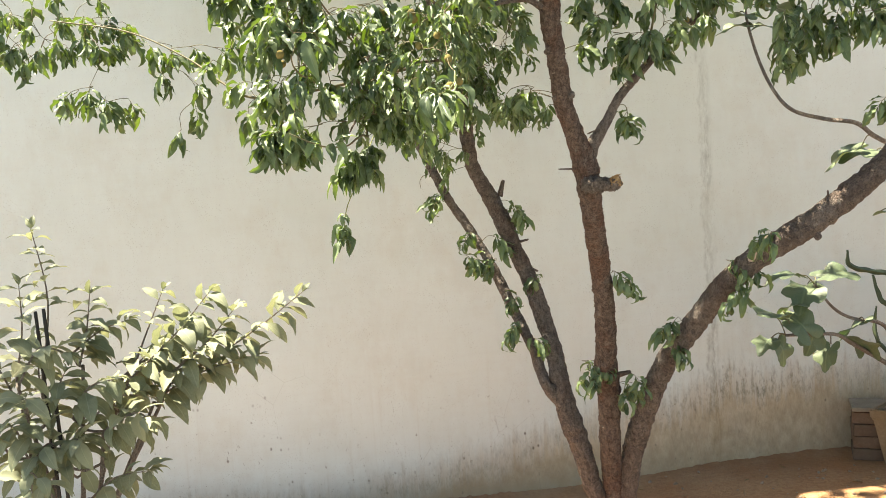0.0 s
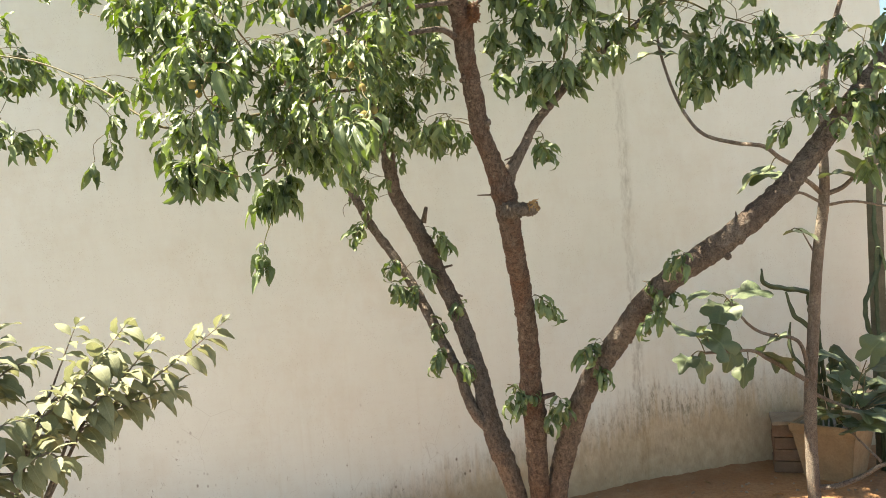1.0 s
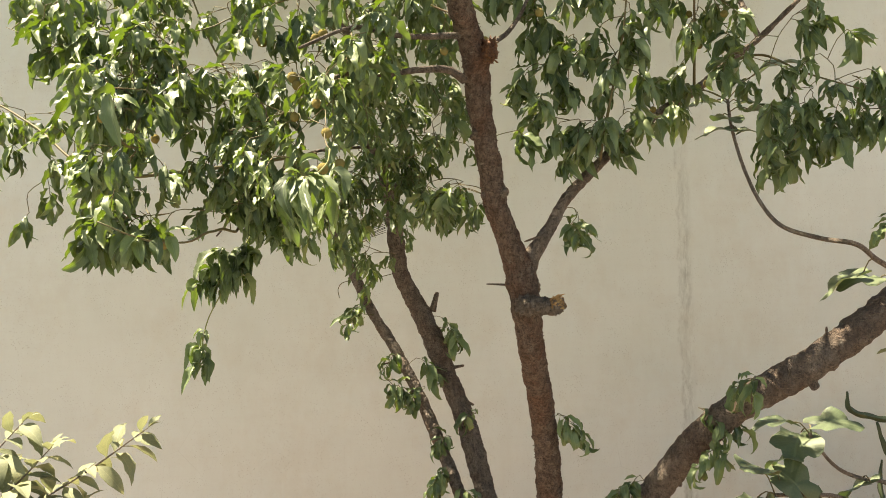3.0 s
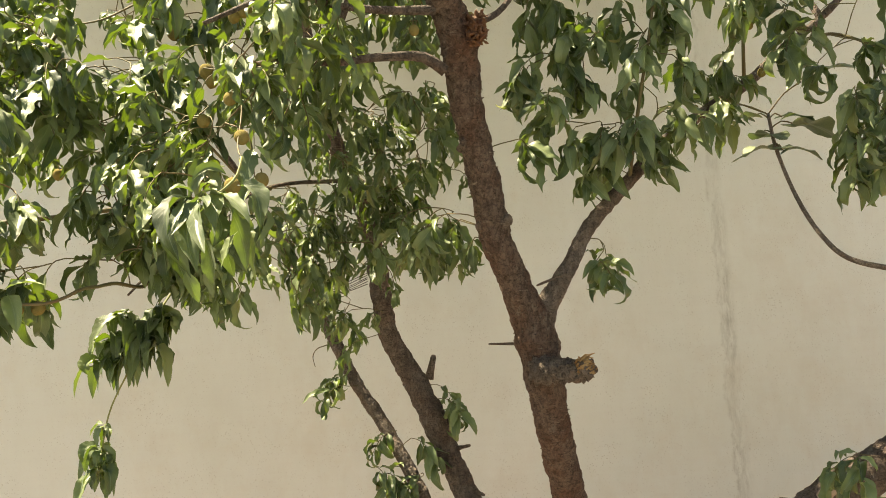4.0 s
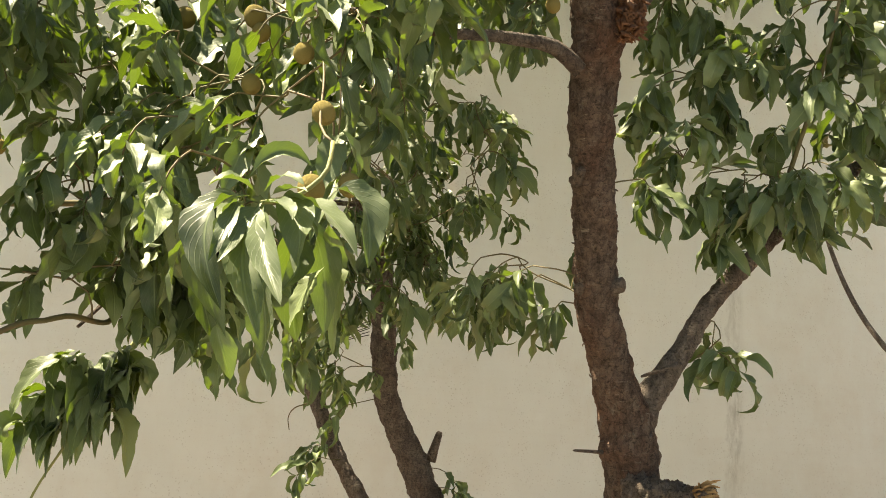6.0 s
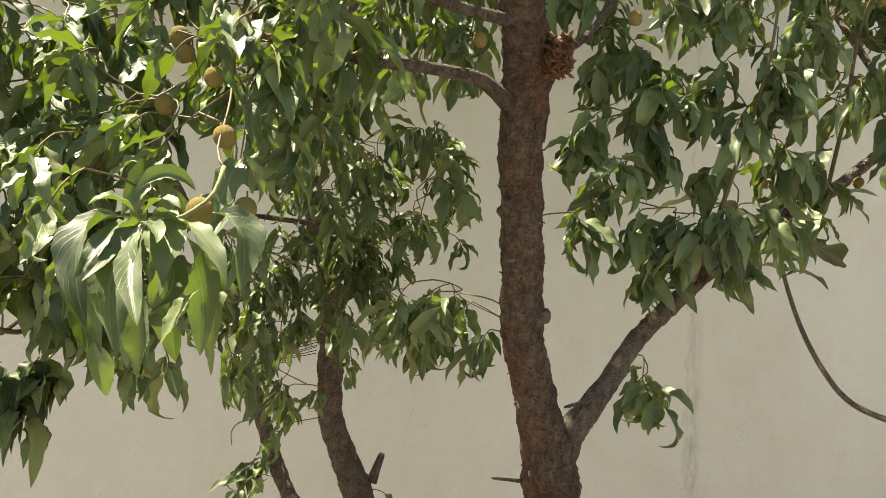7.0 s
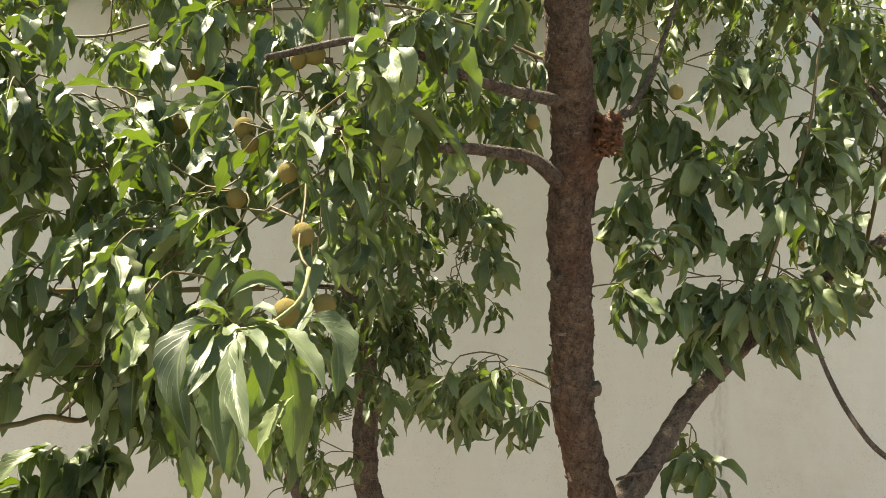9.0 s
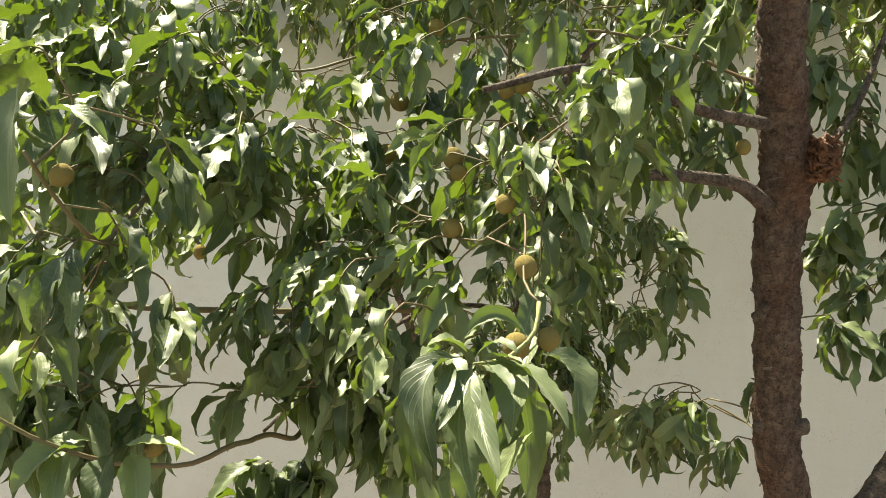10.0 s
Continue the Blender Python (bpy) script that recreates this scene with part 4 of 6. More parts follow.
RIGHT_HIGH = [
    (0.86, 2.97, 2.72), (0.94, 3.06, 2.86), (1.05, 3.15, 2.82), (1.02, 3.06, 2.87), (1.14, 3.15, 2.80), (1.12, 3.06, 2.81), (1.22, 3.24, 2.69),
    (1.08, 3.24, 2.61), (1.05, 3.24, 2.55), (0.90, 3.11, 2.55), (0.50, 3.05, 2.90), (0.51, 3.05, 2.79), (0.51, 3.10, 2.87), (0.57, 3.08, 2.68),
    (0.61, 3.08, 2.69), (0.59, 3.10, 2.72), (0.65, 3.00, 2.73), (0.70, 3.00, 2.76), (0.68, 3.02, 2.78), (0.67, 3.06, 2.60), (0.72, 3.05, 2.58),
    (0.70, 3.06, 2.63), (0.59, 3.08, 2.55), (0.64, 3.08, 2.53), (0.79, 3.00, 2.74), (0.81, 3.00, 2.79), (0.82, 3.00, 2.65), (0.78, 3.02, 2.65),
    (0.84, 3.00, 2.61), (0.82, 3.02, 2.57), (0.87, 3.03, 2.51), (0.56, 3.10, 2.51), (0.54, 3.12, 2.80), (0.56, 3.10, 2.84), (0.59, 3.08, 2.80),
    (0.85, 3.00, 2.70)]
LIMB_END = [
    (1.80, 2.83, 2.35), (1.91, 2.88, 2.27), (2.03, 2.97, 2.36), (2.03, 2.97, 2.14), (1.95, 2.93, 2.12), (1.92, 2.97, 2.02), (2.07, 3.06, 1.96),
    (1.93, 3.06, 1.95), (2.15, 3.06, 2.29), (2.16, 3.06, 2.08), (2.12, 2.97, 2.40), (1.75, 2.83, 2.14), (2.11, 3.15, 1.85), (1.94, 2.88, 2.45),
    (2.27, 3.15, 2.21), (2.25, 3.15, 1.95), (1.92, 3.00, 2.42), (2.00, 3.00, 2.31), (1.82, 3.00, 2.47), (1.94, 2.98, 2.21), (2.05, 3.00, 2.43),
    (1.87, 3.00, 2.32), (2.02, 2.98, 2.16), (1.68, 2.98, 2.21), (1.78, 2.98, 2.23), (1.88, 2.98, 2.15), (1.95, 2.98, 2.03), (1.83, 2.98, 2.08),
    (1.73, 2.98, 2.38), (1.93, 2.98, 2.32), (1.99, 2.98, 2.22)]
BACK_LOW = [
    (-0.01, 3.50, 2.26), (-0.02, 3.50, 2.19), (-0.04, 3.50, 2.24), (0.18, 3.70, 2.36), (0.17, 3.70, 2.31), (0.22, 3.70, 2.28), (0.23, 3.70, 2.39),
    (0.12, 3.60, 2.42), (-0.01, 3.80, 2.08), (0.05, 3.80, 2.04), (0.31, 3.30, 2.21), (0.35, 3.20, 2.23), (0.36, 3.10, 2.20), (0.28, 3.40, 2.58),
    (0.30, 3.40, 2.52), (0.31, 3.40, 2.48), (-0.05, 3.50, 2.36), (0.00, 3.55, 2.31), (-0.01, 3.50, 2.24), (0.04, 3.60, 2.38), (0.07, 3.65, 2.30),
    (0.04, 3.55, 2.21), (0.12, 3.70, 2.35), (0.17, 3.70, 2.27), (0.23, 3.70, 2.25), (0.00, 3.40, 2.16)]
LEFT_NEAR = [
    (-0.50, 2.60, 2.24), (-0.44, 2.55, 2.22), (-0.41, 2.55, 2.19), (-0.35, 2.60, 2.20), (-0.41, 2.50, 2.13), (-0.25, 2.70, 2.23), (-0.24, 2.75, 2.19),
    (-0.19, 2.70, 2.23), (-0.29, 2.80, 2.11), (-0.15, 2.85, 2.12), (-0.19, 2.80, 2.12), (-0.17, 2.80, 2.15), (-0.14, 2.80, 2.16), (-0.09, 2.80, 2.17),
    (-0.07, 2.90, 2.19), (-0.05, 3.00, 2.20), (-0.20, 2.78, 2.20), (-0.16, 2.78, 2.18), (-0.19, 2.78, 2.15), (-0.14, 2.78, 2.17), (-0.04, 2.78, 2.20),
    (0.00, 2.78, 2.21), (-0.07, 2.95, 2.16), (-0.17, 2.95, 2.13), (-0.22, 2.86, 2.14), (-0.18, 2.86, 2.12), (-0.16, 2.86, 2.15), (-0.12, 2.86, 2.11),
    (-0.20, 2.86, 2.08), (-0.10, 2.86, 2.14)]
LEFT_TOP = [
    (-0.67, 2.70, 2.58), (-0.69, 2.80, 2.65), (-0.61, 2.80, 2.62), (-0.62, 2.90, 2.71), (-0.54, 2.90, 2.67), (-0.54, 3.00, 2.76), (-0.64, 2.70, 2.51),
    (-0.59, 2.75, 2.53), (-0.56, 2.80, 2.56), (-0.49, 2.80, 2.54), (-0.48, 2.90, 2.61), (-0.47, 3.00, 2.69), (-0.53, 2.60, 2.40), (-0.52, 2.70, 2.44),
    (-0.45, 2.70, 2.44), (-0.43, 2.80, 2.48), (-0.38, 2.80, 2.50), (-0.47, 2.70, 2.38), (-0.41, 2.70, 2.38), (-0.36, 2.75, 2.41), (-0.50, 2.65, 2.34),
    (-0.34, 2.80, 2.45), (-0.63, 2.75, 2.61), (-0.54, 2.70, 2.57), (-0.51, 2.75, 2.62), (-0.42, 2.70, 2.56), (-0.57, 2.70, 2.51), (-0.47, 2.65, 2.47),
    (-0.44, 2.70, 2.48), (-0.40, 2.75, 2.54), (-0.49, 2.65, 2.42), (-0.45, 2.70, 2.42), (-0.40, 2.70, 2.43), (-0.37, 2.75, 2.47), (-0.49, 2.50, 2.39),
    (-0.63, 2.70, 2.61), (-0.44, 2.80, 2.66), (-0.81, 2.92, 2.71), (-0.72, 2.92, 2.67), (-0.66, 2.92, 2.73), (-0.57, 2.92, 2.69), (-0.50, 2.92, 2.72),
    (-0.68, 2.92, 2.63), (-0.77, 2.92, 2.63), (-0.46, 2.92, 2.75)]
STEM_SPROUTS2 = [
    (0.72, 3.47, 1.50), (0.62, 3.65, 1.09), (0.65, 3.62, 1.07), (0.80, 3.60, 1.01), (0.77, 3.60, 1.06), (0.93, 3.50, 1.28), (0.91, 3.50, 1.19),
    (1.10, 3.30, 1.56), (1.15, 3.25, 1.44), (1.23, 3.15, 1.67), (0.11, 3.98, 1.57), (0.30, 3.85, 1.26), (-0.00, 4.00, 1.85), (0.31, 3.90, 1.80),
    (0.20, 3.95, 1.68)]
FRUIT_TWIG = [
    (-0.52, 2.72, 2.09), (-0.49, 2.75, 2.08), (-0.46, 2.78, 2.10), (-0.42, 2.80, 2.09), (-0.48, 2.72, 2.07), (-0.39, 2.82, 2.10), (-0.52, 2.70, 2.07),
    (-0.50, 2.74, 2.10), (-0.51, 2.77, 2.12), (-0.45, 2.80, 2.14), (-0.45, 2.82, 2.10), (-0.45, 2.74, 2.08), (-0.39, 2.84, 2.14), (-0.50, 2.72, 2.08)]
RIGHT_TOP = [
    (1.06, 3.10, 2.68), (1.17, 3.10, 2.72), (1.25, 3.10, 2.63), (1.35, 3.10, 2.68), (1.41, 3.05, 2.56), (1.49, 3.05, 2.63), (1.52, 3.00, 2.50),
    (1.31, 3.10, 2.54), (1.45, 3.05, 2.48), (1.18, 3.10, 2.58), (1.13, 3.15, 2.77), (1.39, 3.10, 2.75)]
RIGHT_UNDER = [
    (0.62, 3.10, 2.42), (0.66, 3.10, 2.38), (0.82, 3.15, 2.33), (0.85, 3.15, 2.37), (0.77, 3.10, 2.38), (0.72, 3.10, 2.38)]


# rosettes that hang clear of the crown: place, leaves, their length, lean
ROSETTES = [
    ((-0.250, 2.985, 2.05), 9, 0.086, (0.1, -0.2, 0)), ((-0.262, 2.970, 2.02), 12, 0.095, (0.0, -0.2, 0)), ((-0.278, 2.955, 1.985), 12, 0.095, (-0.3, -0.2, 0)),
    ((-0.229, 2.95, 2.021), 10, 0.099, (0.1, -0.1, 0)), ((-0.239, 2.93, 1.97), 10, 0.099, (0.0, -0.1, 0)),
    ((-0.300, 2.945, 1.950), 10, 0.086, (-0.4, -0.2, 0)), ((-0.345, 2.945, 1.825), 7, 0.052, (0, -0.1, 0)), ((-0.353, 2.942, 1.775), 10, 0.082, (0, -0.1, 0)), ((-0.354, 2.940, 1.735), 10, 0.090, (0.05, -0.1, 0)),
    ((-0.299, 2.945, 2.041), 10, 0.090, (-0.2, -0.2, 0)), ((-0.324, 2.945, 1.991), 10, 0.086, (-0.3, -0.2, 0)), ((-0.261, 2.945, 1.996), 9, 0.086, (0.1, -0.2, 0)), ((-0.349, 2.945, 1.954), 8, 0.077, (-0.1, -0.2, 0))]
SHOOTS = [
    ([(-0.23, 3.06, 2.12), (-0.255, 3.0, 2.05), (-0.275, 2.96, 1.98), (-0.30, 2.95, 1.93), (-0.338, 2.95, 1.85), (-0.354, 2.942, 1.74)], 0.0024)]
# single leaves close to the yard: foot, bow, tip, width
NEAR_LEAVES = [
    ((-0.328, 2.26, 2.322), (-0.322, 2.22, 2.289), (-0.296, 2.23, 2.204), 0.042),
    ((-0.354, 2.32, 2.325), (-0.314, 2.3, 2.325), (-0.294, 2.32, 2.302), 0.02),
    ((-0.339, 2.3, 2.32), (-0.347, 2.26, 2.338), (-0.361, 2.24, 2.29), 0.04),
    ((-0.31, 2.5, 2.064), (-0.26, 2.46, 2.079), (-0.223, 2.46, 2.066), 0.022),
    ((-0.346, 2.5, 2.059), (-0.372, 2.46, 2.05), (-0.383, 2.46, 2.011), 0.03),
    ((-0.317, 2.5, 2.058), (-0.308, 2.46, 2.033), (-0.304, 2.46, 1.995), 0.032),
    ((-0.301, 2.5, 2.06), (-0.271, 2.47, 2.038), (-0.27, 2.47, 1.999), 0.03),
    ((-0.362, 2.5, 2.057), (-0.351, 2.46, 2.032), (-0.338, 2.46, 1.993), 0.03),
    ((-0.345, 2.52, 2.063), (-0.366, 2.5, 2.07), (-0.389, 2.5, 2.048), 0.022)]
# the great tuft in front: foot, bow and tip of each leaf, and its width
TUFT = [
    ((0.006, 2.42, 2.177), (-0.043, 2.39, 2.165), (-0.0, 2.381, 2.08), 0.029),
    ((-0.002, 2.42, 2.174), (0.001, 2.375, 2.147), (-0.009, 2.362, 2.113), 0.013),
    ((0.004, 2.42, 2.163), (0.009, 2.37, 2.135), (-0.001, 2.355, 2.112), 0.01),
    ((0.017, 2.42, 2.173), (0.0, 2.37, 2.127), (0.033, 2.355, 2.058), 0.032),
    ((0.018, 2.42, 2.17), (0.028, 2.355, 2.116), (0.049, 2.336, 2.082), 0.019),
    ((0.019, 2.42, 2.173), (0.047, 2.36, 2.162), (0.051, 2.342, 2.144), 0.013),
    ((0.023, 2.42, 2.176), (0.062, 2.38, 2.165), (0.053, 2.368, 2.109), 0.026),
    ((0.028, 2.42, 2.177), (0.071, 2.39, 2.177), (0.098, 2.381, 2.126), 0.024),
    ((0.072, 2.42, 2.188), (0.11, 2.41, 2.186), (0.106, 2.407, 2.122), 0.027),
    ((0.012, 2.42, 2.179), (-0.008, 2.41, 2.197), (-0.024, 2.407, 2.18), 0.013),
    ((0.016, 2.42, 2.178), (0.034, 2.4, 2.202), (0.052, 2.394, 2.183), 0.013),
    ((0.005, 2.42, 2.193), (0.026, 2.43, 2.234), (0.053, 2.433, 2.208), 0.014),
    ((0.023, 2.42, 2.178), (0.045, 2.38, 2.181), (0.058, 2.368, 2.171), 0.009),
    ((0.051, 2.42, 2.17), (0.074, 2.45, 2.132), (0.072, 2.459, 2.071), 0.027),
    ((0.071, 2.42, 2.123), (0.054, 2.42, 2.104), (0.047, 2.42, 2.072), 0.019),
    ((0.01, 2.46, 2.127), (0.03, 2.46, 2.072), (0.02, 2.472, 2.046), 0.024),
    ((-0.042, 2.42, 2.142), (-0.054, 2.44, 2.123), (-0.054, 2.446, 2.089), 0.015),
    ((-0.021, 2.47, 2.078), (-0.013, 2.47, 2.055), (-0.006, 2.485, 2.03), 0.018),
    ((0.037, 2.42, 2.152), (0.064, 2.41, 2.126), (0.039, 2.407, 2.099), 0.018),
    ((0.07, 2.42, 2.165), (0.079, 2.47, 2.115), (0.079, 2.485, 2.056), 0.024),
    ((-0.005, 2.42, 2.162), (-0.049, 2.45, 2.129), (-0.009, 2.459, 2.064), 0.026),
    ((-0.044, 2.46, 2.122), (-0.026, 2.46, 2.086), (-0.023, 2.472, 2.064), 0.02),
    ((0.043, 2.42, 2.162), (0.036, 2.47, 2.111), (0.047, 2.485, 2.065), 0.026)]


def build_crown():
    rng = random.Random(21)
    twigs, leaves = [], []

    def grow(at, size, count, length, out=None, hang=0.5, curly=False):
        p = Vector(at)
        q = reach(SKELETON, p)
        way = (p - q)
        way.z *= 0.4
        way = way.normalized() if way.length > 0.02 else Vector((rng.uniform(-1, 1), rng.uniform(-1, 0.4), 0)).normalized()
        o = Vector(out) if out else (way + Vector((rng.uniform(-0.4, 0.4), rng.uniform(-0.5, 0.3), -0.25))).normalized()
        if (p - q).length > 0.03:
            mid = q.lerp(p, 0.5) + Vector((0, 0, 0.04 * (p - q).length)) + Vector((rng.uniform(-0.03, 0.03), rng.uniform(-0.03, 0.03), 0))
            line, _ = smooth_line([q, mid, p], [1, 1, 1], 0.02)
            n = len(line)
            thick = min(0.0022, 0.0012 + 0.002 * (p - q).length)
            twigs.append(tube_data(line, [thick - (thick - 0.0011) * i / n for i in range(n)], 6, cap=False))
            SKELETON.extend(line[3::3])
        pts, lv = spray(rng, p, o, length, count, size, PEACH_KINDS, hang, 1.0, 0.25)
        twigs.append(tube_data(pts, [0.0011, 0.0011, 0.0011, 0.0010, 0.0009, 0.0009, 0.0007], 6))
        leaves.extend([(m, 16 + k % 8) for m, k in lv] if curly else lv)

    plan = []
    for group, size in ((CROWN_TOP, 0.082), (CROWN_MID, 0.076), (CROWN_INNER, 0.080), (CROWN_LOW, 0.079), (CROWN_FRONT, 0.070), (CROWN_BACK, 0.078), (RIGHT_NEAR, 0.096), (RIGHT_HIGH, 0.098),
                        (RIGHT_FAR, 0.10), (RIGHT_FAR2, 0.10), (LIMB_END, 0.10), (LEFT_FAR, 0.10), (LEFT_LOW, 0.095), (BACK_LOW, 0.085), (LEFT_NEAR, 0.080), (LEFT_TOP, 0.085), (FRUIT_TWIG, 0.10), (RIGHT_TOP, 0.095), (RIGHT_UNDER, 0.088)):
        for p in group:
            s = size * (0.85 if p[1] > 3.4 else 1.0)
            extra = 0.0 if group in (LIMB_END, RIGHT_FAR2) else 1.0 if group in (CROWN_BACK, BACK_LOW, CROWN_FRONT) else 0.1 if group in (RIGHT_NEAR, RIGHT_HIGH, RIGHT_TOP, FRUIT_TWIG) else 0.3 if p[0] > 0.45 or group in (LEFT_NEAR, CROWN_LOW, LEFT_LOW, CROWN_TOP) else 0.5
            plan.append((Vector(p) + Vector((0, 0, 0.045)), s * 1.04, rng.randint(8, 12), rng.uniform(0.03, 0.09)))
            q = Vector((p[0] + rng.gauss(0, 0.05), p[1] + rng.uniform(0.0, 0.14), p[2] + 0.045 + rng.gauss(0.0, 0.05)))
            if extra == 1.0 and p[0] < 0.45:
                r = Vector((p[0] - abs(rng.gauss(0, 0.07)), p[1] + rng.uniform(0.05, 0.3), p[2] + 0.03 + rng.gauss(0.0, 0.07)))
                plan.append((r, s * 1.1, rng.randint(7, 10), rng.uniform(0.03, 0.08)))
            if rng.random() < extra:
                plan.append((q, s * 1.05, rng.randint(6, 9), rng.uniform(0.03, 0.07)))
    # unseen upper crown over the stems, added for the shade it casts
    for _ in range(100):
        p = Vector((rng.uniform(-0.3, 1.7), rng.uniform(2.9, 4.3), rng.uniform(3.45, 4.25)))
        plan.append((p, 0.10, rng.randint(12, 15), rng.uniform(0.10, 0.18)))
    # unseen leaves near the wall's top, added to shade corner and wall
    for _ in range(190):
        p = Vector((rng.uniform(-0.9, 1.7), rng.uniform(4.3, 5.05), rng.uniform(3.85, 4.5)))
        plan.append((p, 0.10, rng.randint(12, 15), rng.uniform(0.10, 0.18)))
    # unseen roof of the crown, added for its shade, with gaps for the sun
    for _ in range(75):
        p = Vector((rng.uniform(-1.5, 0.45), rng.uniform(2.25, 3.5), rng.uniform(3.0, 3.7)))
        for gx, gy, gz, gr in ((0.0, 2.55, 2.3, 0.36), (0.52, 3.12, 2.0, 0.17), (-0.38, 3.14, 1.85, 0.20), (-0.35, 2.6, 2.2, 0.20), (-0.80, 3.0, 1.45, 0.62)):
            if math.hypot(p.x + 0.467 * (p.z - gz) - gx, p.y - 0.078 * (p.z - gz) - gy) < gr:
                break
        else:
            plan.append((p, 0.11, rng.randint(10, 14), rng.uniform(0.08, 0.16)))
    # more unseen roof, added to darken the foliage by the back stems
    for _ in range(45):
        p = Vector((rng.uniform(-0.9, -0.05), rng.uniform(3.25, 4.0), rng.uniform(3.42, 4.0)))
        plan.append((p, 0.115, rng.randint(10, 14), rng.uniform(0.08, 0.16)))
    for line in BOUGHS[:2]:
        for a, b in zip(line[3:], line[4:]):
            for f in (0.2, 0.7):
                q = Vector(a).lerp(Vector(b), f) + Vector((rng.gauss(0, 0.02), rng.gauss(-0.01, 0.02), rng.uniform(0.0, 0.05)))
                plan.append((q, 0.095, rng.randint(6, 9), 0.04))
    # unseen leaves high on the left, added to shade the shrub's left side
    for _ in range(95):
        p = Vector((rng.uniform(-3.2, -2.3), rng.uniform(2.6, 3.3), rng.uniform(3.6, 4.1)))
        plan.append((p, 0.12, rng.randint(10, 13), rng.uniform(0.10, 0.18)))
    # unseen leaves along the wall's top, added to darken wall, ground and planter
    for _ in range(95):
        p = Vector((rng.uniform(-1.5, 0.3), rng.uniform(4.0, 5.15), rng.uniform(4.0, 4.6)))
        plan.append((p, 0.12, rng.randint(11, 14), rng.uniform(0.10, 0.18)))
    for _ in range(110):
        p = Vector((rng.uniform(0.6, 1.7), rng.uniform(4.6, 5.25), rng.uniform(4.3, 4.7)))
        plan.append((p, 0.12, rng.randint(11, 14), rng.uniform(0.10, 0.18)))
    for _ in range(60):
        p = Vector((rng.uniform(-2.4, -0.5), rng.uniform(4.2, 5.0), rng.uniform(3.85, 4.3)))
        plan.append((p, 0.12, rng.randint(11, 14), rng.uniform(0.10, 0.18)))
    # unseen dense leaves high over the stems and the limb, added to shade them
    for _ in range(80):
        x, y = rng.uniform(-0.7, 1.0), rng.uniform(3.05, 4.25)
        plan.append((Vector((x, y, 2.45 + 0.6 * (y - 1.7) + rng.uniform(0.0, 0.5))), 0.115, rng.randint(11, 14), rng.uniform(0.10, 0.18)))
    for _ in range(150):
        x, y = rng.uniform(-0.5, 1.15), rng.uniform(2.95, 3.75)
        plan.append((Vector((x, y, 3.12 + 0.6 * (y - 3.1) + rng.uniform(0.0, 0.5))), 0.115, rng.randint(11, 14), rng.uniform(0.10, 0.18)))
    # unseen canopy past the limb's end, added to shade limb and potted corner
    for _ in range(55):
        p = Vector((rng.uniform(1.0, 1.9), rng.uniform(2.85, 3.3), rng.uniform(3.15, 3.6)))
        plan.append((p, 0.12, rng.randint(11, 14), rng.uniform(0.10, 0.18)))
    for _ in range(90):
        p = Vector((rng.uniform(1.5, 3.1), rng.uniform(3.3, 5.0), rng.uniform(3.6, 4.5)))
        plan.append((p, 0.125, rng.randint(11, 14), rng.uniform(0.10, 0.18)))
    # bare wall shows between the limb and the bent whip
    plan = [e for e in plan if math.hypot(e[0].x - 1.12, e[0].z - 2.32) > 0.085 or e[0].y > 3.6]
    # a gap through which the sun reaches the fruit
    plan = [e for e in plan if e[0].z < 2.56 or math.hypot(e[0].x + 0.467 * (e[0].z - 2.35), e[0].y - 0.085 * (e[0].z - 2.35) - 2.55) > (0.17 if e[0].z < 2.85 else 0.34)]
    # so it does on the hanging rosettes and the great tuft
    for x, y, z, r in ((-0.30, 2.95, 1.97, 0.13), (0.0, 2.42, 2.16, 0.19), (-0.02, 2.60, 2.36, 0.17), (0.80, 3.20, 2.32, 0.07), (0.50, 3.12, 2.15, 0.08)):
        plan = [e for e in plan if e[0].z < z + 0.12 or math.hypot(e[0].x + 0.467 * (e[0].z - z) - x, e[0].y - 0.085 * (e[0].z - z) - y) > r]
    # thin the added leaves overhead so sun falls on the front of the crown
    plan = [e for e in plan if e[0].z < 2.95 or rng.random() < 0.3 or not (-0.45 < e[0].x + 0.467 * (e[0].z - 2.4) < 0.25 and 2.2 < e[0].y - 0.085 * (e[0].z - 2.4) < 2.95)]
    # unseen sprays, added to shade the big leaf close to the yard
    for x, y, z in ((-0.74, 2.30, 3.22), (-0.80, 2.34, 3.28), (-0.77, 2.27, 3.34), (-0.83, 2.31, 3.40), (-0.70, 2.28, 3.12), (-0.66, 2.30, 3.05)):
        plan.append((Vector((x, y, z)), 0.11, 14, 0.1))
    plan.sort(key=lambda e: min((e[0] - q).length for q in SKELETON))
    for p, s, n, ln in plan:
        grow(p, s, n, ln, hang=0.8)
    for p in STEM_SPROUTS + STEM_SPROUTS2:
        grow(p, 0.092, rng.randint(10, 14), rng.uniform(0.07, 0.13), (rng.uniform(-1, 1), -0.5, 0.35), curly=True)
    # the low hanging spray and the great tuft in front
    for at, count, length, lean in ROSETTES:
        for v, f, uv in rosette(rng, at, count, length, lean):
            part("leaf", mesh_of("leaf", v, f, M_LEAF1, True, uv), peach)
    for i, (foot, bow, tip, w) in enumerate(NEAR_LEAVES):
        v, f, uv = bent_leaf(foot, bow, tip, w, 30 + i, (-0.2, -0.7, 1))
        part("leaf", mesh_of("leaf", v, f, M_LEAF1, True, uv), peach)
    for pts, r in SHOOTS:
        line, _ = smooth_line(pts, [1] * len(pts), 0.015)
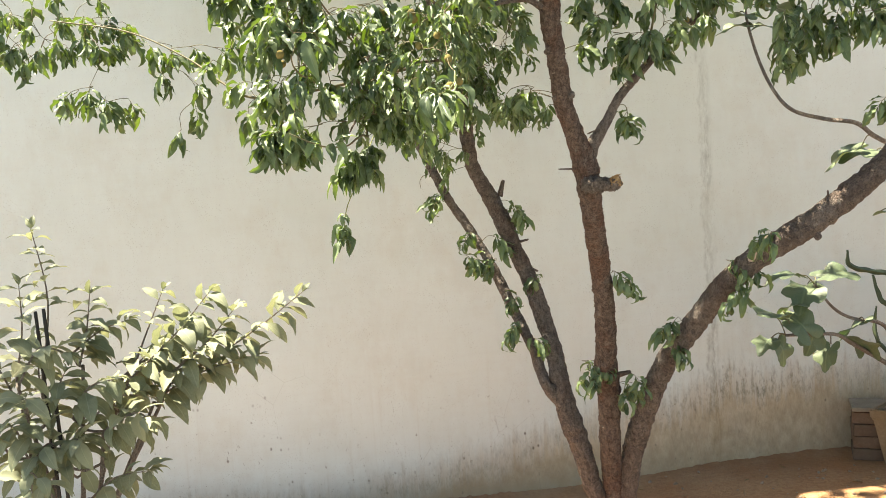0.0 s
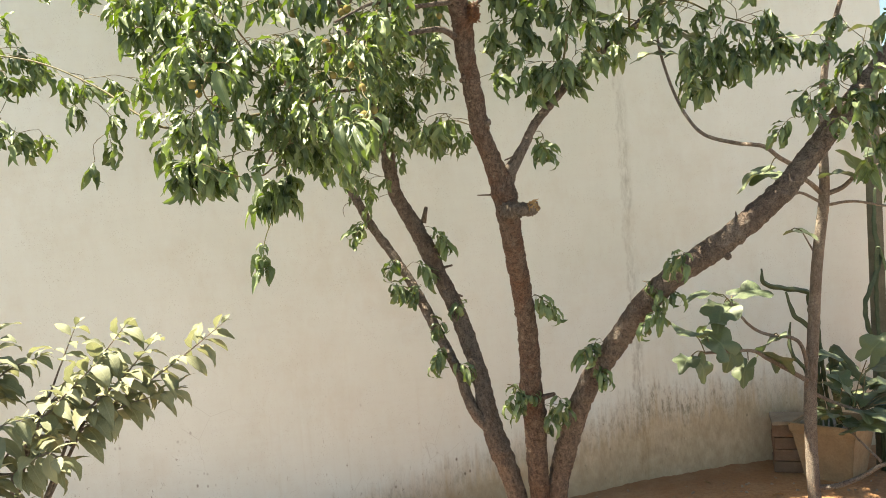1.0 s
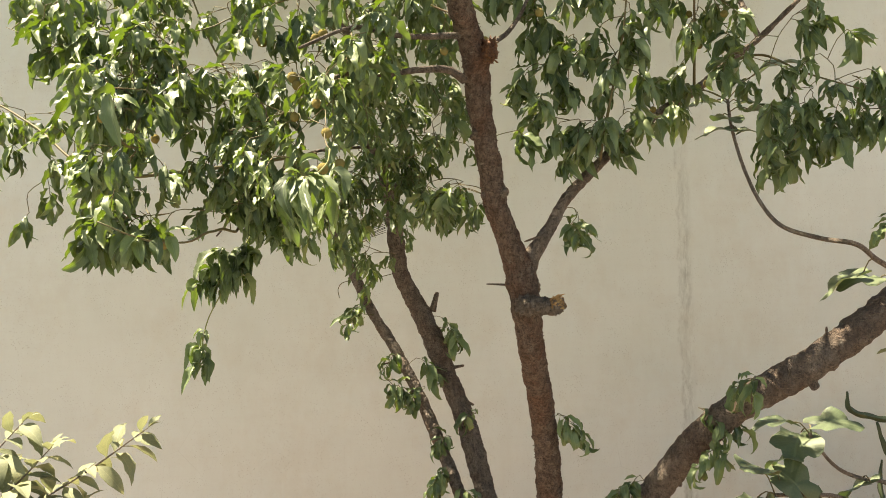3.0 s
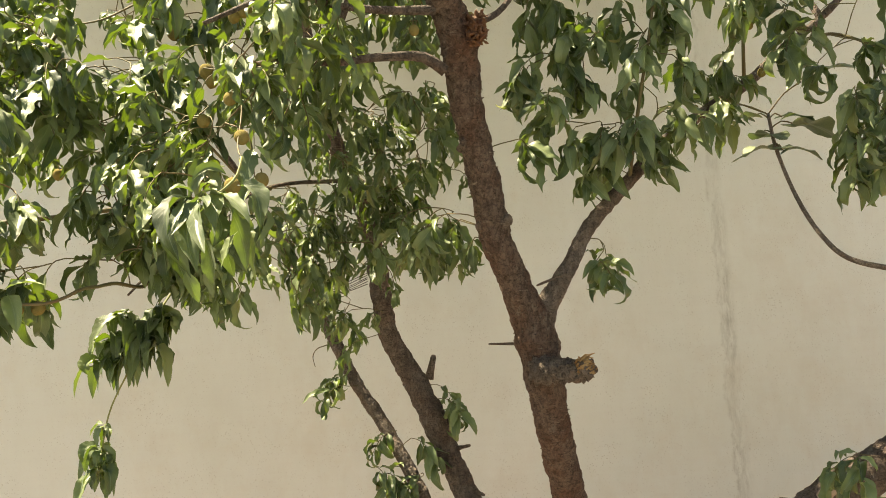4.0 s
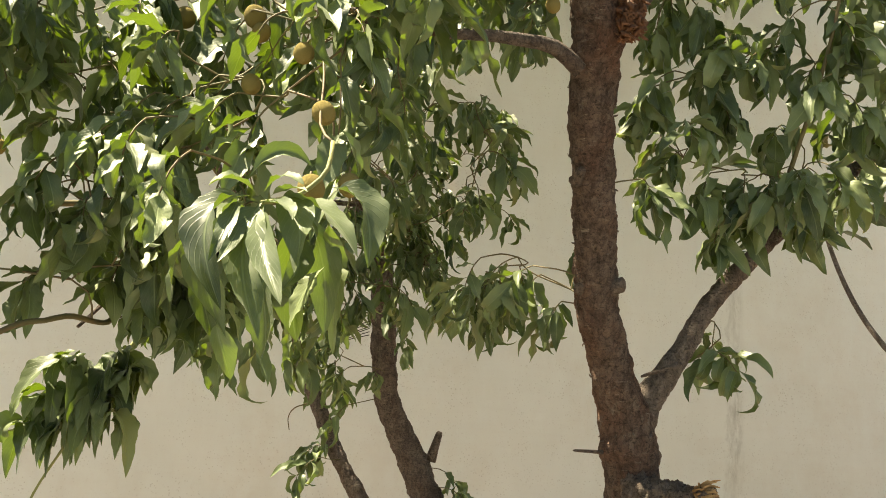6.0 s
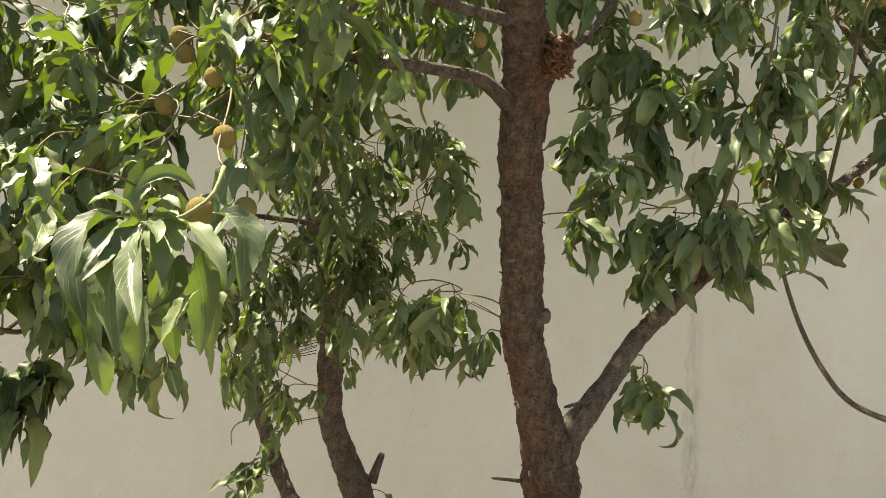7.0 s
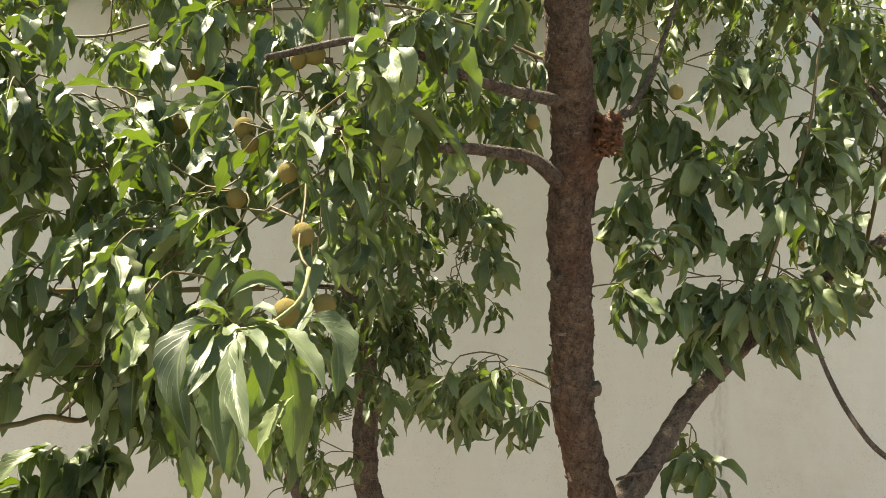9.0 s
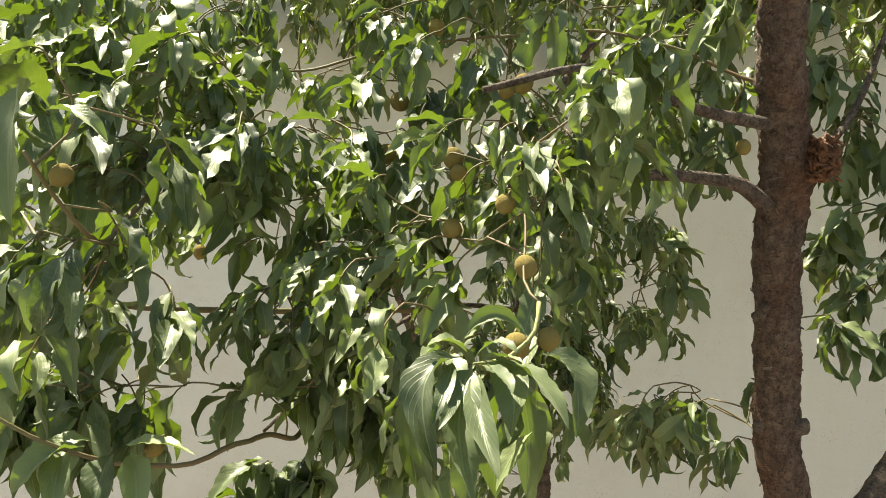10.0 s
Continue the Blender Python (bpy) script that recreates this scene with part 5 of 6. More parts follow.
        part("shoot", mesh_of("shoot", *tube_data(line, [r * (1 - 0.4 * i / len(line)) for i in range(len(line))], 8, 0.12, 3, 80), M_SHOOT), peach)
    for i, (foot, bow, tip, w) in enumerate(TUFT):
        v, f, uv = bent_leaf(foot, bow, tip, w * 1.22, 60 + i, (-0.1, -0.7, 1))
        part("leaf", mesh_of("leaf", v, f, M_LEAF1, True, uv), peach)
    for pts, r, skin in (([(0.03, 2.61, 2.43), (0.045, 2.56, 2.34), (0.05, 2.51, 2.27), (0.066, 2.47, 2.242)], 0.0016, M_TWIG), ([(0.066, 2.47, 2.242), (0.065, 2.45, 2.212), (0.053, 2.44, 2.193), (0.039, 2.43, 2.18), (0.016, 2.42, 2.172)], 0.0024, M_SHOOT)):
        line, _ = smooth_line(pts, [1] * len(pts), 0.02)
        part("shoot", mesh_of("shoot", *tube_data(line, [0.85 * r] * len(line), 8, 0.15, 2, 90), skin), peach, "young shoot")
    # the young fruit hang clear of the leaves
    fruit = [Vector(p) for p in PEACHES + PEACHES2]

    def clear(e):
        for s in (0.3, 0.7):
            c = e[0] @ Vector((s, 0, -0.3 * s * s))
            for i, f in enumerate(fruit):
                d = c - f
                if d.length < 0.026 or (i < 5 and -0.30 < d.y < 0.0 and math.hypot(d.x + 0.18 * d.y, d.z - 0.30 * d.y) < 0.024):
                    return False
        return True

    leaves = [e for e in leaves if clear(e)]
    leaves.sort(key=lambda e: e[0].translation.y)
    near, rest = leaves[:270], leaves[270:]
    meshes = [mesh_of("leaf", v, f, M_LEAF1, True, uv) for v, f, uv in PEACH_KINDS]
    for m, k in near:
        part("leaf", meshes[k], peach, m=m)
    twigs.sort(key=lambda e: e[0][0].y)
    for v, f in twigs[:280]:
        part("twig", mesh_of("twig", v, f, M_TWIG), peach)
    part("twig_growth", joined("twig_growth", twigs[280:], M_TWIG), peach, "thin reddish-green twigs", kind="stuff")
    part("crown_leaves", crown_mesh("crown_leaves", rest, PEACH_KINDS, M_LEAF), peach, "mass of drooping lance-shaped leaves", kind="stuff")


build_crown()


def peach_mesh():
    """A young peach: round with a seam, a small point below and a dimple at the stalk."""
    verts, faces, nu, nv = [], [], 20, 14
    for j in range(nv + 1):
        th = math.pi * j / nv
        for i in range(nu):
            a = 2 * math.pi * i / nu
            r = 1 - 0.07 * math.exp(-(math.sin(a / 2) / 0.16) ** 2) * math.sin(th)
            dip = -0.16 * math.exp(-(th / 0.35) ** 2) + 0.13 * math.exp(-((math.pi - th) / 0.22) ** 2)
            verts.append((r * math.sin(th) * math.cos(a), r * math.sin(th) * math.sin(a) * 0.95, math.cos(th) * 1.08 + (dip if th < 1.5 else -dip)))
    for j in range(nv):
        for i in range(nu):
            k = (i + 1) % nu
            faces.append((j * nu + i, (j + 1) * nu + i, (j + 1) * nu + k, j * nu + k))
    return mesh_of("peach", verts, faces, M_FRUIT)


def build_fruit():
    rng = random.Random(8)
    me = peach_mesh()
    stalk = tube("stalk", [(0, 0, 0.9), (0.05, 0.05, 1.25), (0.2, 0.1, 1.6)], [0.12, 0.09, 0.1], M_TWIG, 6, 0.2)
    for i, p in enumerate(PEACHES + PEACHES2):
        p = (p[0], p[1] - (0.025 if i < 7 else 0.0), p[2])
        r = 0.0132 * rng.uniform(0.85, 1.12) if p[0] < 0.3 else 0.0112 * rng.uniform(0.85, 1.1)
        m = pose(*p, rng.uniform(-35, 35), rng.uniform(-35, 35), rng.uniform(0, 360)) @ Matrix.Diagonal((r, r, r, 1))
        f = part("peach", me, peach, "small fuzzy yellow-green unripe peach", m)
        part("stalk", stalk, f, "", m)


build_fruit()

# ---- shrub with pale sunlit leaves ----
SHRUB_KINDS = leaf_set(12, 9, 0.43, (0.8, 1.8), (0.05, 0.45), (0.05, 0.2), 9, 2.0, crisp=0.3)
# shoots of the shrub, each from its fork to its tip
SHRUB_SHOOTS = [
    [(-1.441, 2.88, 1.284), (-1.399, 2.90, 1.591), (-1.434, 2.90, 1.853)], [(-1.024, 3.0, 1.258), (-0.822, 3.04, 1.367), (-0.69, 3.06, 1.448), (-0.54, 3.08, 1.555)],
    [(-1.182, 2.95, 1.303), (-1.001, 2.97, 1.43), (-0.86, 3.0, 1.585)], [(-1.141, 3.0, 1.36), (-1.09, 3.0, 1.47), (-1.035, 3.02, 1.60)],
    [(-1.308, 2.90, 1.36), (-1.281, 2.92, 1.481), (-1.267, 2.94, 1.61)], [(-1.065, 2.95, 1.219), (-0.901, 2.98, 1.30), (-0.70, 3.0, 1.345)],
    [(-1.28, 2.80, 0.90), (-1.171, 2.78, 0.99), (-1.038, 2.75, 1.02)], [(-1.353, 2.95, 1.399), (-1.255, 2.97, 1.471), (-1.163, 3.0, 1.502)],
    [(-1.482, 2.80, 1.339), (-1.447, 2.80, 1.51), (-1.443, 2.80, 1.664)], [(-1.141, 2.90, 1.296), (-1.034, 2.90, 1.39), (-0.928, 2.90, 1.483)],
    [(-1.029, 2.92, 1.285), (-0.869, 2.95, 1.411), (-0.768, 2.98, 1.522)], [(-1.20, 2.80, 1.15), (-1.069, 2.75, 1.22), (-1.004, 2.72, 1.196)],
    [(-1.313, 2.75, 1.05), (-1.335, 2.70, 1.146), (-1.369, 2.65, 1.107)], [(-1.419, 2.70, 1.35), (-1.343, 2.70, 1.463), (-1.254, 2.70, 1.441)],
    [(-1.40, 2.60, 0.98), (-1.36, 2.60, 1.08), (-1.313, 2.58, 1.047)], [(-1.25, 3.02, 1.20), (-1.10, 3.08, 1.33), (-0.96, 3.12, 1.45)],
    [(-1.30, 2.80, 1.20), (-1.22, 2.76, 1.31), (-1.12, 2.74, 1.34)],
    [(-1.55, 2.95, 1.20), (-1.62, 2.93, 1.38), (-1.70, 2.92, 1.52)], [(-1.50, 2.75, 1.10), (-1.56, 2.70, 1.24), (-1.62, 2.66, 1.30)],
    [(-1.24, 2.88, 1.05), (-1.16, 2.86, 1.14), (-1.07, 2.85, 1.14)],
    [(-1.38, 2.82, 1.20), (-1.34, 2.80, 1.31), (-1.31, 2.79, 1.36)], [(-1.35, 2.85, 1.0), (-1.30, 2.78, 1.12), (-1.24, 2.72, 1.15)],
    [(-1.45, 2.80, 1.0), (-1.45, 2.72, 1.18), (-1.44, 2.66, 1.22)], [(-1.30, 2.92, 1.15), (-1.20, 2.90, 1.24), (-1.10, 2.88, 1.25)], [(-1.22, 3.0, 1.20), (-1.16, 3.02, 1.32), (-1.08, 3.04, 1.40)],
    [(-1.40, 2.70, 1.15), (-1.38, 2.66, 1.28), (-1.36, 2.62, 1.32)], [(-1.05, 2.93, 1.22), (-0.95, 2.92, 1.35), (-0.84, 2.92, 1.42)], [(-1.48, 2.98, 1.15), (-1.50, 2.99, 1.32), (-1.49, 3.0, 1.45)]]


def build_shrub():
    rng = random.Random(31)
    base = Vector((-1.36, 2.90, 0.02))
    shrub = thing("shrub", base, "bushy broad-leaved shrub with pale sunlit upper leaves tied to dark sticks", "shrub")
    leaves, twigs, skeleton = [], [], []
    stems = [(-1.43, 2.89, 1.30), (-1.30, 2.91, 1.36), (-1.03, 3.0, 1.26), (-1.18, 2.95, 1.30), (-1.07, 2.94, 1.21), (-1.48, 2.80, 1.33), (-1.27, 2.80, 0.92),
             (-1.40, 2.66, 1.05), (-1.55, 2.95, 1.20), (-1.20, 2.80, 1.15), (-1.15, 3.05, 1.10)]
    for i, e in enumerate(stems):
        e = Vector(e)
        foot = base + Vector((rng.uniform(-0.05, 0.05), rng.uniform(-0.05, 0.05), -0.05))
        mid = foot.lerp(e, 0.5) + Vector((-(e.x - foot.x) * 0.25, -(e.y - foot.y) * 0.2, 0.06))
        line, r = smooth_line([foot, mid, e], [0.013, 0.010, 0.006], 0.03)
        part("stem", mesh_of("stem", *tube_data(line, r, 8, 0.12, i, 30), M_FIGBARK), shrub)
        skeleton += [q for q in line if q.z > 0.6]
    for i, pts in enumerate(SHRUB_SHOOTS):
        p = Vector(pts[0])
        q = min(skeleton, key=lambda k: (k - p).length + max(0.0, k.z - p.z) * 3)
        if (p - q).length > 0.02:
            line, _ = smooth_line([q, q.lerp(p, 0.5) - Vector((0, 0, 0.02)), p], [1, 1, 1], 0.04)
            twigs.append(tube_data(line, [0.005] * len(line), 7, cap=False))
        line, r = smooth_line(pts, [0.0045] + [0.003] * (len(pts) - 2) + [0.0015], 0.012)
        twigs.append(tube_data(line, r, 7))
        n = len(line)
        slim = i in (0, 3)
        az, k = rng.uniform(0, 6.28), int(n * (0.5 if slim else 0.12))
        while k < n:
            f = k / n
            tan = (line[min(k + 1, n - 1)] - line[max(k - 2, 0)]).normalized()
            s1 = tan.cross(Vector((0, 0, 1)))
            s1 = s1.normalized() if s1.length > 0.2 else Vector((1, 0, 0))
            s2 = s1.cross(tan)
            for turn in (0, math.pi):
                a = az + turn + rng.uniform(-0.3, 0.3)
                way = tan * rng.uniform(0.35, 0.75) + (s1 * math.cos(a) + s2 * math.sin(a)) * 0.8 + Vector((0, 0, rng.uniform(-0.5, 0.05) - 0.45 * (1 - f)))
                way.z *= 0.75
                nrm = Vector((rng.uniform(-0.5, 0.2), rng.uniform(-0.6, 0.1), 1.0))
                leaves.append((leaf_pose(line[k], way, nrm, rng.uniform(0.085, 0.15) * (1.08 - 0.25 * f) * (0.75 if slim else 1.0)), rng.randrange(len(SHRUB_KINDS))))
            az += 1.57
            k += 3 if rng.random() < 0.4 else 2
        for a in (0.4, 2.5, 4.6):
            way = tan + Vector((math.cos(a), math.sin(a), 0.2)) * 0.4
            leaves.append((leaf_pose(line[-1], way, (rng.uniform(-0.4, 0.4), rng.uniform(-0.4, 0.1), 1), rng.uniform(0.04, 0.06)), rng.randrange(len(SHRUB_KINDS))))
    leaves.sort(key=lambda e: -e[0].translation.x)
    meshes = [mesh_of("leaf", v, f, M_SHRUB1, True, uv) for v, f, uv in SHRUB_KINDS]
    for m, k in leaves[:300]:
        part("leaf", meshes[k], shrub, m=m)
    for v, f in twigs:
        part("twig", mesh_of("twig", v, f, M_FIGBARK), shrub)
    part("crown_leaves", crown_mesh("crown_leaves", leaves[300:], SHRUB_KINDS, M_SHRUB), shrub, kind="stuff")
    for a, b in (((-1.39, 2.79, 1.575), (-1.345, 2.80, 0.02)), ((-1.352, 2.77, 1.585), (-1.33, 2.83, 0.02))):
        b = Vector((b[0], b[1], rise_of_ground(b[0], b[1]) - 0.02))
        st = thing("plant_stick", b, "thin dark stick pushed upright into the soil beside the shrub", "stick", "sticks in the shrub")
        part("rod", tube("rod", [b, Vector(a).lerp(b, 0.5) + Vector((0.004, 0, 0)), a], [0.007, 0.0065, 0.006], M_STICK, 8, 0.05, 0.08, 3, 40), st)


build_shrub()


# ---- fig tree, planter, bricks and cactus in the corner ----
def fig_leaf_mesh(seed):
    """A lobed fig leaf one metre long: a fan of rings, cupped and wavy, with a stalk."""
    rng = random.Random(seed)
    n, rings = 36, 4
    ph = rng.uniform(0, 6)
    verts, uv, faces = [(0.42, 0, 0)], [(0.45, 0.5)], []
    for r in range(1, rings + 1):
        for i in range(n):
            a = 2 * math.pi * i / n
            lobe = 0.40 + 0.21 * abs(math.cos(2.5 * a)) ** 0.8 + 0.012 * math.sin(18 * a + ph) - 0.20 * math.exp(-((abs(a - math.pi)) / 0.28) ** 2)
            q = lobe * r / rings
            x, y = 0.42 + q * math.cos(a) * 1.1, q * math.sin(a) * 0.92
            z = -0.50 * (x - 0.2) ** 2 + 0.18 * abs(y) ** 1.4 + 0.06 * math.sin(a * 5 + ph) * (r / rings) ** 2
            verts.append((x, y, z))
            uv.append((x, 0.5 + y))
    for i in range(n):
        k = (i + 1) % n
        faces.append((0, 1 + i, 1 + k))
        for r in range(rings - 1):
            o = 1 + r * n
            faces.append((o + i, o + n + i, o + n + k, o + k))
    return mesh_of("leaf", verts, faces, M_FIG, True, uv)


FIG_MESHES = [fig_leaf_mesh(s) for s in range(4)]
FIG_LEAVES = [
    (1.72, 4.28, 1.37), (1.97, 4.32, 1.36), (1.82, 4.30, 1.28), (1.62, 4.23, 1.19), (1.74, 4.28, 1.21), (1.79, 4.28, 1.11), (1.59, 4.23, 1.04), (1.68, 4.25, 0.99),
    (1.86, 4.32, 1.02), (1.93, 4.32, 0.94), (2.15, 4.41, 0.97), (2.11, 4.41, 1.06), (2.55, 4.59, 0.92), (2.60, 4.59, 0.79), (2.33, 4.41, 1.65), (2.01, 4.23, 1.97),
    (2.13, 4.28, 1.98), (2.52, 4.32, 1.95), (2.61, 4.32, 1.99), (2.76, 4.50, 0.96), (2.79, 4.50, 0.86), (2.43, 4.14, 2.67), (2.61, 4.14, 2.68), (2.78, 4.23, 1.91),
    (2.74, 4.14, 1.99), (2.66, 4.14, 2.05)]
FIG_TIP = [(1.34, 4.68, 2.93), (1.45, 4.64, 2.92), (1.54, 4.64, 2.83), (1.70, 4.68, 2.77), (1.82, 4.68, 2.84), (1.87, 4.68, 2.80), (1.81, 4.68, 2.70), (1.65, 4.68, 2.71),
           (1.89, 4.59, 3.00)]
POT_LEAVES = [(2.51, 4.59, 0.59), (2.64, 4.68, 0.63), (2.70, 4.59, 0.68), (2.67, 4.50, 0.61), (2.83, 4.59, 0.63), (2.94, 4.68, 0.70), (2.82, 4.50, 0.52), (2.59, 4.50, 0.55),
              (2.91, 4.77, 0.69), (2.86, 4.50, 0.62), (2.66, 4.77, 0.72)]


def build_fig():
    rng = random.Random(77)
    fig = thing("fig_tree", (2.35, 4.46, 0.04), "young fig tree with bare grey trunk and large lobed leaves", "tree")
    trunk = [(2.35, 4.46, -0.02), (2.345, 4.465, 0.36), (2.36, 4.475, 0.68), (2.39, 4.47, 0.99), (2.43, 4.44, 1.46), (2.465, 4.39, 1.82), (2.445, 4.33, 2.06),
             (2.43, 4.28, 2.35), (2.45, 4.22, 2.62), (2.50, 4.16, 2.85)]
    branches = [
        ([(2.37, 4.47, 0.80), (2.23, 4.43, 0.89), (2.08, 4.37, 0.98), (1.97, 4.32, 1.04), (1.70, 4.26, 1.06)], 0.014),
        ([(2.36, 4.47, 0.84), (2.32, 4.44, 1.0), (2.25, 4.41, 1.07), (2.09, 4.37, 1.11), (1.97, 4.32, 1.18), (1.87, 4.30, 1.31)], 0.012),
        ([(2.38, 4.47, 0.74), (2.51, 4.50, 0.67), (2.68, 4.52, 0.60)], 0.012),
        ([(2.46, 4.39, 1.84), (2.34, 4.32, 1.92), (2.24, 4.28, 1.96)], 0.015),
        ([(2.46, 4.39, 1.79), (2.32, 4.37, 1.86), (2.24, 4.34, 1.82), (2.17, 4.32, 1.80)], 0.009)]
    branches += [
        ([(2.47, 4.39, 1.84), (2.56, 4.37, 1.87), (2.63, 4.32, 1.94), (2.71, 4.23, 1.98), (2.77, 4.14, 2.0)], 0.014),
        ([(2.47, 4.39, 1.78), (2.64, 4.41, 1.79), (2.83, 4.41, 1.75), (2.95, 4.41, 1.75)], 0.009),
        ([(2.35, 4.46, 0.21), (2.46, 4.41, 0.23), (2.57, 4.37, 0.28), (2.66, 4.32, 0.35), (2.74, 4.28, 0.37)], 0.017),
        ([(2.69, 4.37, 0.35), (2.60, 4.46, 0.48), (2.55, 4.54, 0.56)], 0.008),
        ([(2.44, 4.32, 2.08), (2.27, 4.22, 2.0), (2.13, 4.16, 2.04), (2.03, 4.14, 2.11), (1.93, 4.25, 2.145), (1.83, 4.40, 2.21), (1.77, 4.48, 2.32), (1.735, 4.58, 2.49),
          (1.71, 4.66, 2.70), (1.70, 4.68, 2.85)], 0.013),
        ([(2.43, 4.44, 1.50), (2.38, 4.42, 1.58), (2.34, 4.41, 1.65)], 0.006)]
    skeleton = []
    line, r = smooth_line(trunk, [0.037, 0.034, 0.034, 0.032, 0.030, 0.028, 0.024, 0.020, 0.016, 0.010], 0.02)
    part("trunk", mesh_of("trunk", *tube_data(line, r, 14, 0.06, 2, 22), M_FIGBARK), fig)
    skeleton += line[40::3]
    for pts, rad in branches:
        line, r = smooth_line(pts, [rad * (1 - 0.45 * i / (len(pts) - 1)) for i in range(len(pts))], 0.02)
        part("branch", mesh_of("branch", *tube_data(line, r, 10, 0.08, rad * 500, 30), M_FIGBARK), fig)
        skeleton += line
    stalks = []
    again = [tuple(c + rng.gauss(0, 0.055) for c in p) for p in POT_LEAVES]
    for i, p in enumerate(FIG_LEAVES + FIG_TIP + POT_LEAVES + again):
        p = Vector(p)
        q = reach(skeleton, p, 0.2)
        way = p - q
        way = (way.normalized() if way.length > 0.02 else Vector((rng.uniform(-1, 1), -0.5, 0))) + Vector((rng.uniform(-0.5, 0.5), rng.uniform(-0.7, 0.2), rng.uniform(-0.20, 0.15)))
        way.z *= 0.5
        size = rng.uniform(0.125, 0.205)
        nrm = Vector((rng.uniform(-0.4, 0.3), rng.uniform(-0.4, 0.05), 1))
        foot = p - way.normalized() * size * 0.45
        m = leaf_pose(foot, way, nrm, size)
        part("leaf", FIG_MESHES[i % 4], fig, m=m)
        line, _ = smooth_line([q, q.lerp(foot, 0.5) + Vector((0, 0, 0.02)), foot], [1, 1, 1], 0.03)
        stalks.append(tube_data(line, [0.003] * len(line), 6))
    for v, f in stalks:
        part("leaf_stalk", mesh_of("leaf_stalk", v, f, M_TWIG), fig)


build_fig()


def build_planter():
    at = Vector((2.80, 5.07, rise_of_ground(2.80, 5.07) - 0.01))
    pot = thing("planter", at, "square tapered beige cement planter filled with soil", "planter")
    turn = pose(*at, 0, 0, 42)

    bm = bmesh.new()
    rings = []
    for half, z in ((0.140, 0.0), (0.188, 0.30), (0.200, 0.31), (0.204, 0.365), (0.176, 0.365), (0.168, 0.25)):
        rings.append([bm.verts.new((x * half, y * half, z)) for x, y in ((-1, -1), (1, -1), (1, 1), (-1, 1))])
    for a, b in zip(rings, rings[1:]):
        for k in range(4):
            bm.faces.new((a[k], a[(k + 1) % 4], b[(k + 1) % 4], b[k]))
    bm.faces.new(rings[0][::-1])
    bm.faces.new(rings[-1])
    bmesh.ops.bevel(bm, geom=[e for e in bm.edges if not e.is_boundary], offset=0.007, segments=2, affect="EDGES")
    me = bpy.data.meshes.new("pot")
    bm.to_mesh(me)
    bm.free()
    me.materials.append(M_POT)
    part("pot", me, pot, m=turn)
    n = 13
    vs = [((i / (n - 1) - 0.5) * 0.345, (j / (n - 1) - 0.5) * 0.345, 0.325 + 0.014 * noise.noise(Vector((i, j, 3)) * 0.6)) for j in range(n) for i in range(n)]
    fs = [(j * n + i, j * n + i + 1, (j + 1) * n + i + 1, (j + 1) * n + i) for j in range(n - 1) for i in range(n - 1)]
    part("potting_soil", mesh_of("potting_soil", vs, fs, M_SOIL), pot, "dark potting soil", turn)


def build_bricks():
    g = rise_of_ground(2.60, 5.25)
    pile = thing("brick_pile", (2.62, 5.27, g), "small pile of dusty bricks four courses high beside the wall", "brick pile")
    v, f = box_data(0.225, 0.105, 0.074, 0.006, Matrix())
    me = mesh_of("brick", [q + Vector((noise.noise(q * 40), noise.noise(q * 37 + Vector((3, 1, 2))), noise.noise(q * 43))) * 0.003 for q in v], f, M_BRICK, False)
    rng = random.Random(4)
    for row in range(4):
        for k in range(2):
            m = pose(2.62, 5.27, g + 0.036 + row * 0.0775, 0, 0, -20 + rng.uniform(-4, 4)) @ pose(rng.uniform(-0.008, 0.008), (k - 0.5) * 0.11, 0)
            part("brick", me, pile, m=m)
    v, f = box_data(0.25, 0.25, 0.028, 0.005, Matrix())
    sl = thing("stone_slab", (2.62, 5.27, g + 0.3105), "pale flat stone slab lying on the brick pile", "slab")
    part("slab", mesh_of("slab", v, f, M_SLAB, False), sl, m=pose(2.625, 5.275, g + 0.3245, 0, 0, -20))


def ribbed_data(pts, rads, seed):
    """A three-winged climbing cactus stem with scalloped ribs."""
    line, rad = smooth_line(pts, rads, 0.012)
    verts, faces, sides = [], [], 12
    side = None
    for i, q in enumerate(line):
        d = (line[min(i + 1, len(line) - 1)] - line[max(i - 1, 0)]).normalized()
        side = (side - d * side.dot(d)).normalized() if side else d.orthogonal().normalized()
        up = d.cross(side)
        for k in range(sides):
            a = 2 * math.pi * k / sides + seed
            w = 0.35 + 0.65 * max(0.0, math.cos((a - seed) * 1.5 % math.pi)) ** 2
            w *= 1 + 0.16 * math.sin(i * 0.9 + k)
            verts.append(q + (side * math.cos(a) + up * math.sin(a)) * rad[i] * w)
    for i in range(len(line) - 1):
        for k in range(sides):
            k2 = (k + 1) % sides
            faces.append((i * sides + k, i * sides + k2, (i + 1) * sides + k2, (i + 1) * sides + k))
    faces.append(tuple(range(sides))[::-1])
    faces.append(tuple((len(line) - 1) * sides + k for k in range(sides)))
    return verts, faces


